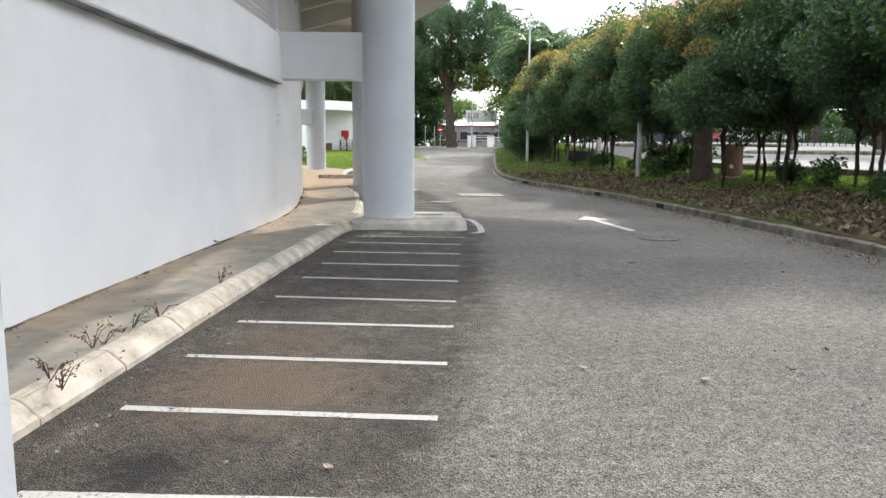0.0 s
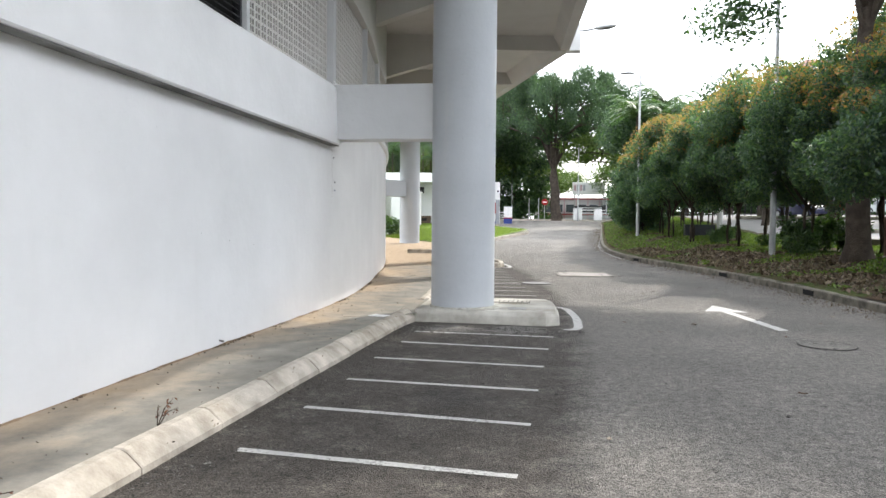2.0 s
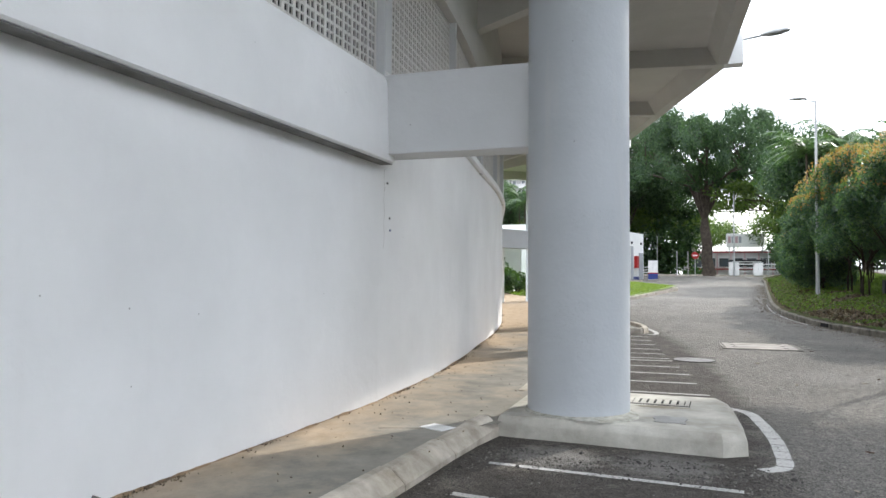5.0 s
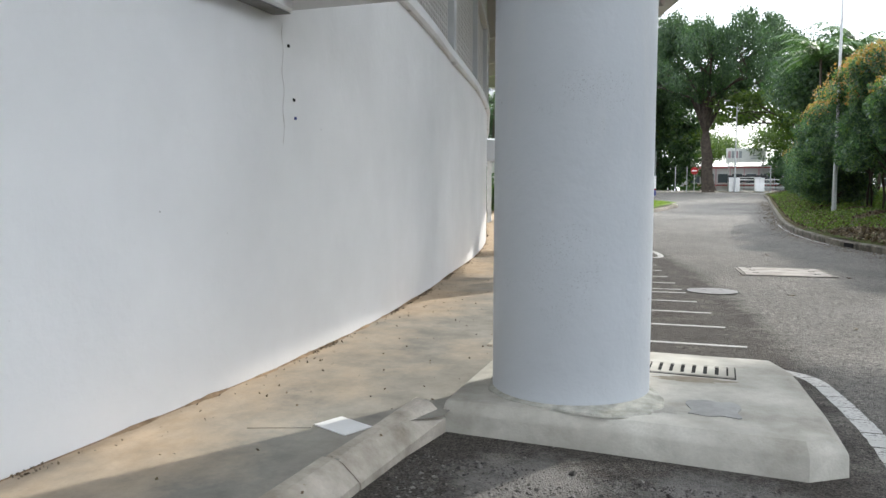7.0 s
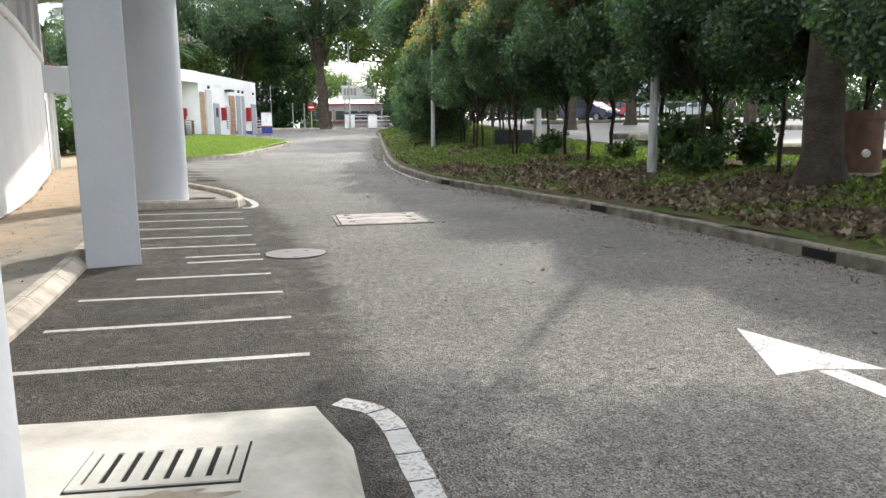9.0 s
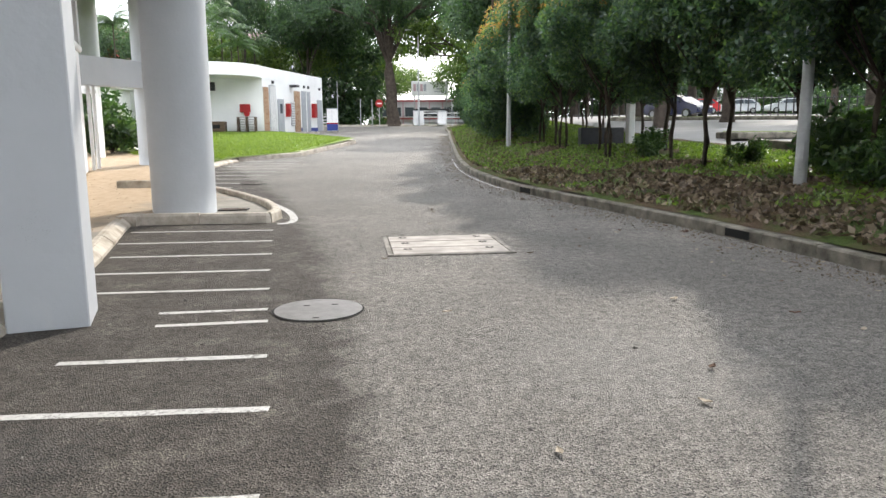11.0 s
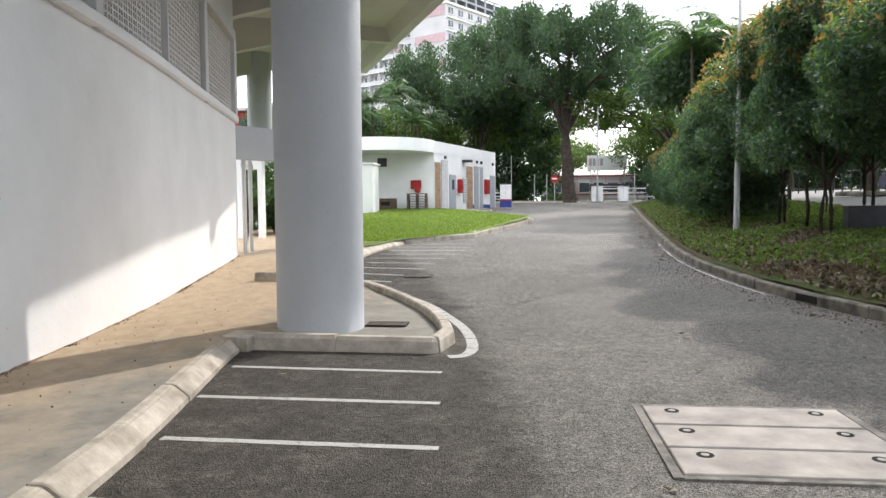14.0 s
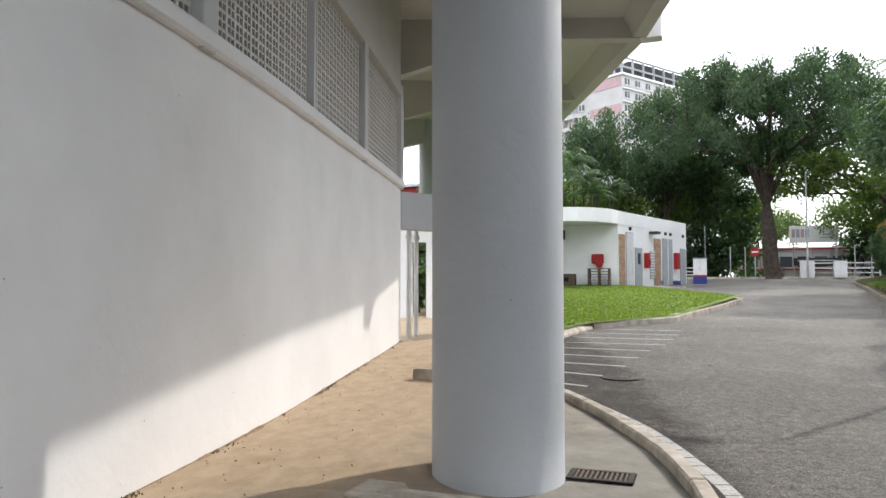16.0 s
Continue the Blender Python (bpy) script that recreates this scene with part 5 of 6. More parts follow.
M_RED = simple("red_paint", (0.32, 0.02, 0.02), 0.45, 0.2, 5, 40, 0.05)
M_BLUE = simple("blue_paint", (0.03, 0.05, 0.22), 0.5, 0.2, 5, 40, 0.05)
M_WHITE = simple("white_paint", (0.75, 0.75, 0.74), 0.5, 0.12, 4, 50, 0.05)
M_GREYP = simple("grey_paint", (0.34, 0.36, 0.38), 0.5, 0.15, 4, 50, 0.05)
M_RUBBER = simple("rubber", (0.02, 0.02, 0.02), 0.8, 0.2, 5, 60, 0.1)
M_WOOD = simple("old_wood", (0.12, 0.085, 0.06), 0.85, 0.4, 5, 60, 0.4)
M_PINK = simple("pink_panel", (0.48, 0.33, 0.35), 0.7, 0.15, 2, 20, 0.0)
M_TILE = simple("tower_paint", (0.5, 0.49, 0.5), 0.75, 0.12, 0.3, 10, 0.0)


def glass(name, tint=(0.05, 0.06, 0.07)):
    m, nt, b = mat_base(name, 0.08, 0.6)
    n = nz(nt, 2.0, 3, 0.5, world_pos(nt))
    c = mix(nt, n.outputs["Fac"], tint, tuple(v * 1.6 for v in tint))
    nt.links.new(c, b.inputs["Base Color"])
    return m


M_GLASS = glass("dark_glass")


def brick_material():
    m, nt, b = mat_base("tan_brick", 0.9, 0.2)
    oi = nt.nodes.new("ShaderNodeObjectInfo")
    p = world_pos(nt)
    n = nz(nt, 30, 4, 0.6, p)
    c = mix(nt, oi.outputs["Random"], (0.34, 0.20, 0.12), (0.5, 0.37, 0.25))
    c = mix(nt, calc(nt, "MULTIPLY", n.outputs["Fac"], 0.5), c, (0.25, 0.15, 0.1))
    nt.links.new(c, b.inputs["Base Color"])
    bump(nt, b, n.outputs["Fac"], 0.4, 0.01)
    return m


M_BRICK = brick_material()
brick_mesh = None


def small_building():
    """White plant building with a rounded canopy, doors and brick piers."""
    global brick_mesh
    z0 = 1.45
    root = thing("small_building", (-5.93, 60.2, z0), "small white building with a rounded canopy, brick piers and grey doors", "building")
    d = Vector((2.88, 10.0, 0)).normalized()
    ang = math.degrees(math.atan2(d.y, d.x))
    L = 10.4

    # the long side runs along local x after turning
    bm = bmesh.new()
    box(bm, (L / 2, 0.15, 1.65), (L, 0.3, 3.9))
    side = part("side_wall", bm, M_WALL2, root)
    side.matrix_basis = pose(0, 0, 0, 0, 0, ang)
    box_part("front_wall", (-5.1, 0.15, 1.5), (10.1, 0.3, 3.7), M_WALL2, root)
    # canopy with its rounded corner
    R = 3.1
    pts = [(-10.5, -3.1), (-R, -3.1)] + [(-R + R * math.sin(a) * 1.01, -R * math.cos(a)) for a in [k * math.pi / 2 / 9 for k in range(1, 10)]] + [(d.x * L, d.y * L), (-9, d.y * L + 1), (-10.5, 9)]
    bm = bmesh.new()
    vs = [bm.verts.new((x, y, 3.25)) for x, y in pts]
    f = bm.faces.new(vs)
    r = bmesh.ops.extrude_face_region(bm, geom=[f])
    for v in r["geom"]:
        if isinstance(v, bmesh.types.BMVert):
            v.co.z = 3.95
    part("canopy", bm, M_WALL2, root)

    def on_side(name, s0, s1, z_0, z_1, mat_, out=0.05, label=""):
        ob = box_part(name, ((s0 + s1) / 2, -out / 2 - 0.002, (z_0 + z_1) / 2), (s1 - s0, out, z_1 - z_0), mat_, root, label, bevel=0.01)
        ob.matrix_basis = pose(0, 0, 0, 0, 0, ang)
        return ob
    for s0, s1 in ((0.05, 0.85), (4.9, 6.0)):
        pier = on_side("brick_pier", s0, s1, 0.0, 2.75, M_KERB, 0.03, "tan facing brick")
        if brick_mesh is None:
            bm = bmesh.new()
            box(bm, (0, 0, 0), (0.215, 0.03, 0.07), bevel=0.006)
            brick_mesh = bpy.data.meshes.new("brick")
            bm.to_mesh(brick_mesh)
            bm.free()
            brick_mesh.materials.append(M_BRICK)
        nb = int((s1 - s0) / 0.23)
        for r_ in range(34):
            for c_ in range(nb):
                b = new("brick", brick_mesh)
                b.parent = pier
                b.matrix_basis = pose(s0 + 0.12 + c_ * 0.23 + (0.05 if r_ % 2 else 0), -0.045, 0.05 + r_ * 0.08)
    gate = on_side("gate", 0.95, 1.9, 0.0, 2.9, M_GREYP, 0.05, "grey barred metal gate")
    for k in range(9):
        box_part("gate_bar", (1.0 + k * 0.105, -0.065, 1.45), (0.025, 0.03, 2.8), M_WHITE, gate)
    door = on_side("door", 2.15, 3.1, 0.0, 2.1, M_GREYP, 0.06, "pale green metal door")
    box_part("door_window", (2.62, -0.07, 1.5), (0.35, 0.02, 0.6), M_GLASS, door)
    cab = on_side("hose_cabinet", 3.45, 3.85, 1.0, 1.85, M_RED, 0.22, "red fire hose cabinet")
    box_part("hose_reel", (3.65, -0.25, 1.35), (0.28, 0.08, 0.3), M_RED, cab, bevel=0.03)
    lv = on_side("louvre", 4.3, 4.85, 0.4, 2.0, M_GREYP, 0.05, "white louvred vent")
    for k in range(10):
        box_part("slat", (4.58, -0.075, 0.5 + k * 0.16), (0.52, 0.05, 0.06), M_WHITE, lv)
    dd = on_side("double_door", 6.2, 7.8, 0.0, 2.8, M_GREYP, 0.06, "tall grey double door")
    box_part("meeting_stile", (7.0, -0.075, 1.4), (0.06, 0.03, 2.75), M_WHITE, dd)
    on_side("fire_cabinet", 8.1, 8.6, 1.0, 2.0, M_RED, 0.25, "red fire extinguisher cabinet")
    on_side("skirting_band", 5.5, 10.2, 0.05, 0.3, M_BLUE, 0.03, "blue painted band")
    on_side("door", 9.2, 10.15, 0.0, 2.3, M_GREYP, 0.06, "grey metal door")
    lamp = on_side("wall_lamp", 4.2, 4.75, 2.95, 3.1, M_LOUVRE, 0.5, "dark wall lamp over the doors")
    for s in (1.4, 6.6, 7.4, 9.6):
        on_side("sensor", s, s + 0.14, 3.0, 3.18, M_LOUVRE, 0.12)
    # front wall fittings
    box_part("vent", (-3.05, -0.04, 2.75), (0.55, 0.1, 0.5), M_LOUVRE, root, "small dark vent", bevel=0.02)
    hr = box_part("hose_reel_box", (-1.05, -0.1, 1.45), (0.62, 0.2, 0.5), M_RED, root, "red hose reel on the wall", bevel=0.04)
    bm = bmesh.new()
    tube(bm, (-0.95, -0.21, 1.12), (-0.95, -0.1, 1.12), 0.17, 0.17, 16)
    part("reel", bm, M_RED, hr)
    box_part("apron", (1.7, 0.2, -0.06), (3.2, 1.6, 0.1), M_KERB, root, "concrete apron before the doors", rz=ang - 20)
    # annex end wall, near the column
    box_part("annex", (-3.4, -4.5, 1.1), (2.05, 1.4, 2.5), M_WALL2, root, bevel=0.02)
    box_part("annex_coping", (-3.4, -4.5, 2.38), (2.2, 1.55, 0.09), M_WHITE, root, bevel=0.01)


small_building()


def pallet_stack(x, y, z):
    for k in range(6):
        root = thing("pallet", (x, y, z + k * 0.145), "dark weathered wooden pallet in a stack by the wall", "pallet", "stacked pallets", rz=4 + k % 3)
        for j in range(5):
            box_part("deck_board", (0, -0.42 + j * 0.21, 0.128), (1.15, 0.12, 0.02), M_WOOD, root)
        for sx in (-0.5, 0, 0.5):
            box_part("bearer", (sx, 0, 0.06), (0.1, 0.95, 0.115), M_WOOD, root)


pallet_stack(-6.75, 59.2, 1.5)
box1 = thing("wooden_crate", (-8.6, 59.1, 1.5), "weathered wooden box with a dark opening on the lawn", "crate")
box_part("case", (0, 0, 0.3), (1.25, 0.7, 0.6), M_WOOD, box1, bevel=0.02)
box_part("opening", (0.1, -0.352, 0.3), (0.5, 0.01, 0.22), M_DARK, box1)


def kiosk(x, y, z, w, h, label, band=True):
    root = thing("control_cabinet", (x, y, z), label, "cabinet", "control cabinets")
    box_part("body", (0, 0, h / 2), (w, w * 0.8, h), M_WHITE, root, bevel=0.02)
    if band:
        box_part("base_band", (0, 0, h * 0.17), (w + 0.01, w * 0.8 + 0.01, h * 0.3), M_BLUE, root, "blue painted base")
        box_part("stripe", (0, 0, h * 0.35), (w + 0.012, w * 0.8 + 0.012, h * 0.06), M_RED, root, "red stripe")
    box_part("roof", (0, 0, h + 0.02), (w + 0.08, w * 0.8 + 0.08, 0.05), M_GREYP, root, bevel=0.01)
    box_part("door_seam", (0, -w * 0.4 - 0.004, h * 0.7), (0.015, 0.01, h * 0.5), M_GREYP, root)
    return root


kiosk(-2.1, 66.0, 1.5, 0.72, 1.5, "white control cabinet with blue base and red stripe")
kiosk(4.7, 79.5, 1.95, 0.9, 1.25, "pale control cabinet beside the junction", False)
kiosk(6.8, 79.5, 1.95, 0.8, 1.2, "pale control cabinet beside the junction", False)


def sign_post(x, y, z):
    root = thing("no_entry_sign", (x, y, z), "round red no entry sign with a white bar on a post", "road sign")
    tube_part("post", (0, 0, -0.2), (0, 0, 2.3), 0.035, M_POLE, root)
    bm = bmesh.new()
    tube(bm, (0, -0.06, 1.95), (0, -0.04, 1.95), 0.33, 0.33, 24)
    disc = part("disc", bm, M_RED, root)
    box_part("bar", (0, -0.065, 1.95), (0.42, 0.012, 0.1), M_WHITE, disc)


sign_post(1.22, 77.6, 1.85)


def bare_post(x, y, z, h, label):
    root = thing("steel_post", (x, y, z), label, "post", "steel posts")
    tube_part("shaft", (0, 0, -0.2), (0, 0, h), 0.04, M_POLE, root)
    box_part("cap", (0, 0, h), (0.1, 0.1, 0.04), M_POLE, root)


for x in (-0.4, 0.6, 7.6, 8.6):
    bare_post(x, 78.6, 1.9, 2.3, "thin grey steel post at the junction")


def shop_front():
    """White building with red framing and a billboard beyond the junction."""
    root = thing("far_building", (7.0, 102.0, 2.0), "low white building with red framing beyond the junction", "building")
    box_part("wall", (1.0, 3, 1.6), (16, 4, 3.2), M_TILE, root)
    for k in range(9):
        box_part("red_post", (-6 + k * 1.6, 0.9, 1.55), (0.14, 0.18, 3.1), M_PINK, root)
    for z in (0.9, 3.0):
        box_part("red_rail", (0.5, 0.88, z), (14, 0.15, 0.12), M_RED, root)
    for k in range(8):
        w = box_part("window", (-5.2 + k * 1.6, 0.98, 1.7), (1.1, 0.06, 1.1), M_GLASS, root)
        box_part("window_frame", (-5.2 + k * 1.6, 0.95, 1.14), (1.2, 0.05, 0.06), M_WHITE, w)
    bb = thing("billboard", (7.25, 99.6, 2.0), "white billboard on two posts with a blue-grey logo", "billboard")
    for x in (-1.8, 1.9):
        tube_part("post", (x, 0.1, -0.2), (x, 0.1, 4.2), 0.07, M_POLE, bb)
    panel = box_part("panel", (0, 0, 4.3), (4.3, 0.12, 1.65), M_WHITE, bb, bevel=0.02)
    box_part("writing_bar", (1.2, -0.07, 4.25), (0.9, 0.01, 0.14), M_GREYP, panel)
    box_part("writing_bar", (1.2, -0.07, 3.95), (1.4, 0.01, 0.08), M_GREYP, panel)
    for x, c in ((-1.8, M_PINK), (-1.4, M_GREYP), (-1.0, M_PINK), (-0.6, M_GREYP)):
        box_part("picture_patch", (x, -0.07, 4.4), (0.3, 0.01, 0.8), c, panel)

    bn = thing("banner", (7.3, 97.5, 2.0), "long dark blue banner tied to a rail across the road", "banner")
    cloth = box_part("cloth", (0, 0, 1.55), (4.2, 0.04, 0.75), M_LOUVRE, bn)
    for k, w in enumerate((3.2, 2.4)):
        box_part("writing_bar", (-0.1, -0.025, 1.68 - k * 0.26), (w, 0.008, 0.1), M_WHITE, cloth)
    for x in (-2.05, 2.05):
        tube_part("post", (x, 0, -0.2), (x, 0, 2.0), 0.03, M_POLE, bn)


shop_front()


def railing(x0, x1, y, z, h, label):
    root = thing("roadside_railing", (x0, y, z), label, "railing", "railings")
    n = int((x1 - x0) / 1.5)
    for k in range(n + 1):
        box_part("post", (k * (x1 - x0) / n, 0, h / 2 - 0.1), (0.07, 0.07, h + 0.2), M_WHITE, root)
    for zz in (h * 0.35, h * 0.65, h):
        box_part("rail", ((x1 - x0) / 2, 0, zz), (x1 - x0, 0.05, 0.07), M_WHITE, root)


railing(5.2, 9.5, 81, 1.95, 1.1, "white metal railing beyond the junction")
railing(-12, -2.5, 80.5, 1.95, 0.8, "pale metal railing beyond the junction")
kerb_run("kerb_junction", [(30, 79.4, rise(79)), (-40, 79.4, rise(79))][::-1], PROF_R, 1.6, M_KERB, "pale concrete kerb along the junction")


# ---- tower block ----
def tower():
    """Stepped slab block seen on a corner: front with balconies, a proud end bay, an open frame on the roof."""
    root = thing("tower_block", (-36.7, 187.0, 0), "tall pale residential tower with pink panels and many windows", "building", rz=-31)
    W, D, floors, fh = 44.0, 26.0, 16, 2.8
    H = floors * fh
    box_part("wall", (-2.5, D / 2, H / 2 - 1.4), (W - 5, D, H - 2.8), M_TILE, root)
    box_part("stair_bay", (10.2, 0.4, H / 2), (5.4, 4.4, H + 0.4), M_TILE, root)
    box_part("wing", (17.5, D / 2 - 2.25, H / 2), (9.0, D + 4.5, H), M_TILE, root)
    roof = box_part("roof", (17.5, D / 2 - 2.25, H + 0.2), (9.8, D + 5.3, 0.45), M_WHITE, root)
    for k in range(9):
        box_part("roof_post", (21.7, -4.2 + k * 3.6, H + 2.2), (0.35, 0.35, 3.6), M_GREYP, roof)
    for k in range(4):
        box_part("roof_post", (13.4 + k * 2.1, -4.2, H + 2.2), (0.35, 0.35, 3.6), M_GREYP, roof)
    for z in (1.9, 3.9):
        box_part("roof_rail", (21.7, D / 2 - 2, H + z), (0.4, D + 4.6, 0.3), M_GREYP, roof)
        box_part("roof_rail", (17.3, -4.2, H + z), (8.9, 0.4, 0.3), M_GREYP, roof)
    box_part("plant_room", (17.3, D / 2 - 1, H + 2.0), (7.4, D - 1, 3.6), M_LOUVRE, roof)

    def mesh_of(name, boxes, material):
        bm = bmesh.new()
        for c, size in boxes:
            box(bm, c, size)
        me = bpy.data.meshes.new(name)
        bm.to_mesh(me)
        bm.free()
        me.materials.append(material)
        return me
    win = mesh_of("window", [((0, 0, 0), (1.5, 0.12, 1.35))], M_GLASS)
    sill = mesh_of("sill", [((0, -0.09, -0.76), (1.8, 0.34, 0.12)), ((0, -0.07, 0), (0.09, 0.08, 1.35))], M_WHITE)

    def window(x, y, z, turn=0):
        w = new("window", win)
        w.parent = root
        w.matrix_basis = pose(x, y, z, 0, 0, turn)
        new("sill", sill).parent = w
    for f in range(3, floors):
        z = f * fh + 1.5
        if f < floors - 1:
            for k in range(9):
                window(-22.5 + k * 3.3, -0.02, z)
            box_part("balcony_slab", (-7.5, -0.6, f * fh), (29, 1.2, 0.22), M_WHITE, root)
            box_part("parapet", (-7.5, -1.15, f * fh + 0.45), (29, 0.12, 0.8), M_TILE, root)
            for k in range(9):
                box_part("fin", (-20.9 + k * 3.3, -0.65, z), (0.25, 1.3, 2.75), M_TILE, root)
        window(8.6, -1.83, z)
        window(11.6, -1.83, z)
        for k in range(8):
            window(22.02, -2.9 + k * 3.5, z, 90)
        box_part("side_ledge", (22.2, D / 2 - 2.25, f * fh), (0.5, D + 4.5, 0.2), M_WHITE, root)
        if f % 2:
            box_part("pink_panel", (17.5, -4.56, z), (8.4, 0.12, 1.9), M_PINK, root)
            box_part("pink_panel", (5.0, -0.06, z), (3.6, 0.12, 1.9), M_PINK, root)


tower()


# ---- vehicles ----
def car(loc, rz, paint, label):
    root = thing("car", loc, label, "car", "cars", rz=rz)
    prof = [(-2.05, 0.32), (-2.08, 0.62), (-2.0, 0.92), (-1.86, 1.0), (-1.45, 1.42), (-0.9, 1.5), (0.1, 1.49), (0.55, 1.36), (1.12, 0.99), (1.75, 0.87), (2.02, 0.72), (2.08, 0.5), (2.02, 0.3), (1.66, 0.25), (-1.7, 0.25)]
    bm = bmesh.new()
    rows = []
    for side in (-1, 1):
        for inset in (0, 1):
            row = []
            for x, z in prof:
                w = 0.85 if z < 0.95 else 0.85 - (z - 0.95) * 0.36
                yy = side * (w - (0.05 if inset == 0 else 0.0))
                row.append(bm.verts.new((x, yy * (1 if inset else 0.999), z)))
            rows.append(row)
    order = [rows[1], rows[3]]
    bmesh.ops.delete(bm, geom=rows[0] + rows[2], context="VERTS")
    n = len(prof)
    for i in range(n):
        bm.faces.new((order[0][i], order[0][(i + 1) % n], order[1][(i + 1) % n], order[1][i]))
    bm.faces.new(order[0])
    bm.faces.new(order[1][::-1])
    bmesh.ops.bevel(bm, geom=list(bm.edges), offset=0.045, segments=2, affect="EDGES")
    body = part("body", bm, paint, root)
    smooth_by_angle(body, 50)
    for side in (-1, 1):
        for pts in ([(-1.55, 1.02), (-1.22, 1.38), (-0.45, 1.42), (-0.45, 1.02)], [(-0.38, 1.02), (-0.38, 1.42), (0.1, 1.41), (0.5, 1.3), (0.95, 1.02)]):
            yy = [side * (0.862 - (z - 0.95) * 0.36) for _, z in pts]
            from_data("side_window", [(x, q, z) for (x, z), q in zip(pts, yy)], [(0, 1, 2, 3) if len(pts) == 4 else (0, 1, 2, 3, 4)], M_GLASS, body)
        box_part("mirror", (0.72, side * 0.93, 1.05), (0.12, 0.18, 0.13), paint, body, bevel=0.03)
        box_part("door_handle", (-0.6, side * 0.862, 0.86), (0.16, 0.02, 0.03), M_POLE, body)
        box_part("headlight", (1.93, side * 0.62, 0.7), (0.2, 0.34, 0.14), M_WHITE, body, "clear headlight", bevel=0.03)
        box_part("tail_light", (-2.0, side * 0.66, 0.84), (0.12, 0.26, 0.2), M_RED, body, "red tail light", bevel=0.03)
    from_data("windscreen", [(0.6, -0.62, 1.36), (0.6, 0.62, 1.36), (1.12, 0.74, 1.02), (1.12, -0.74, 1.02)], [(0, 1, 2, 3)], M_GLASS, body)
    from_data("rear_window", [(-1.5, -0.6, 1.4), (-1.5, 0.6, 1.4), (-1.86, 0.7, 1.05), (-1.86, -0.7, 1.05)], [(0, 1, 2, 3)], M_GLASS, body)
    for x in (-1.3, 1.28):
        for side in (-1, 1):
            w = thing("wheel", (x, side * 0.8, 0.31))
            w.parent = root
            w.matrix_basis = pose(x, side * 0.8, 0.31)
            bm = bmesh.new()
            tube(bm, (0, -0.1, 0), (0, 0.1, 0), 0.31, 0.31, 24)
            part("tyre", bm, M_RUBBER, w)
            bm = bmesh.new()
            tube(bm, (0, side * 0.09, 0), (0, side * 0.112, 0), 0.2, 0.18, 16)
            part("rim", bm, M_POLE, w)
    return root


M_NAVY = simple("navy_car_paint", (0.012, 0.016, 0.06), 0.25, 0.1, 3, 30, 0.0, spec=0.6)
M_REDCAR = simple("red_car_paint", (0.45, 0.02, 0.025), 0.25, 0.1, 3, 30, 0.0, spec=0.6)
M_SILVER = simple("silver_car_paint", (0.5, 0.52, 0.54), 0.3, 0.1, 3, 30, 0.0, spec=0.6)
car((20.4, 60.5, verge_z(20.4, 60.5) - 0.02), -60, M_NAVY, "dark blue hatchback on the car park")
car((33.4, 86.0, verge_z(33.4, 86) - 0.02), 172, M_REDCAR, "red hatchback parked behind the trees")
for x, y, m in ((37.6, 86, M_SILVER), (42.0, 84.5, M_SILVER)):
    car((x, y, verge_z(x, y) - 0.02), 170, m, "silver car parked behind the trees")


def sign_wall(x, y, z):
    root = thing("entrance_sign", (x, y, z), "dark low sign wall with a white end pillar", "sign")
    box_part("plinth", (-0.85, 0.2, 0.22), (1.35, 0.35, 0.62), simple("dark_granite", (0.04, 0.042, 0.05), 0.3, 0.3, 6, 90, 0.0), root, bevel=0.015)
    box_part("pillar", (0, 0, 0.6), (0.2, 0.3, 1.4), M_WHITE, root, bevel=0.02)


sign_wall(8.7, 36.7, verge_z(8.7, 36.7))


def traffic_island(x, y, L, rz):
    root = thing("traffic_island", (x, y, verge_z(x, y)), "grassy traffic island with a dark kerb in the car park", "traffic island", "traffic islands", "structure", rz=rz)
    box_part("kerb", (0, 0, 0.06), (L, 1.2, 0.22), M_KERB_R, root, bevel=0.06, seg=2)
    box_part("turf", (0, 0, 0.165), (L - 0.3, 0.9, 0.05), M_LAWN, root, bevel=0.02)


traffic_island(14.5, 37.5, 5.0, 8)
traffic_island(13.3, 29.4, 2.2, -20)
traffic_island(22.0, 57.0, 14.0, -8)
traffic_island(24.0, 42.0, 10.0, -8)


def fence(x0, y0, x1, y1, n):
    root = thing("metal_fence", (x0, y0, 0), "dark metal railing fence along the car park", "fence", "fences")
    for k in range(n + 1):
        t = k / n
        x, y = x0 + (x1 - x0) * t, y0 + (y1 - y0) * t
        box_part("post", (x - x0, y - y0, verge_z(x, y) + 0.7), (0.06, 0.06, 1.6), M_LOUVRE, root)
    for h in (0.3, 1.4):
        z0, z1 = verge_z(x0, y0) + h, verge_z(x1, y1) + h
        bm = bmesh.new()
        tube(bm, (0, 0, z0), (x1 - x0, y1 - y0, z1), 0.03, 0.03, 6)
        part("rail", bm, M_LOUVRE, root)


fence(13.0, 68.0, 40.0, 58.0, 60)
fence(40.0, 58.0, 44.0, 10.0, 70)


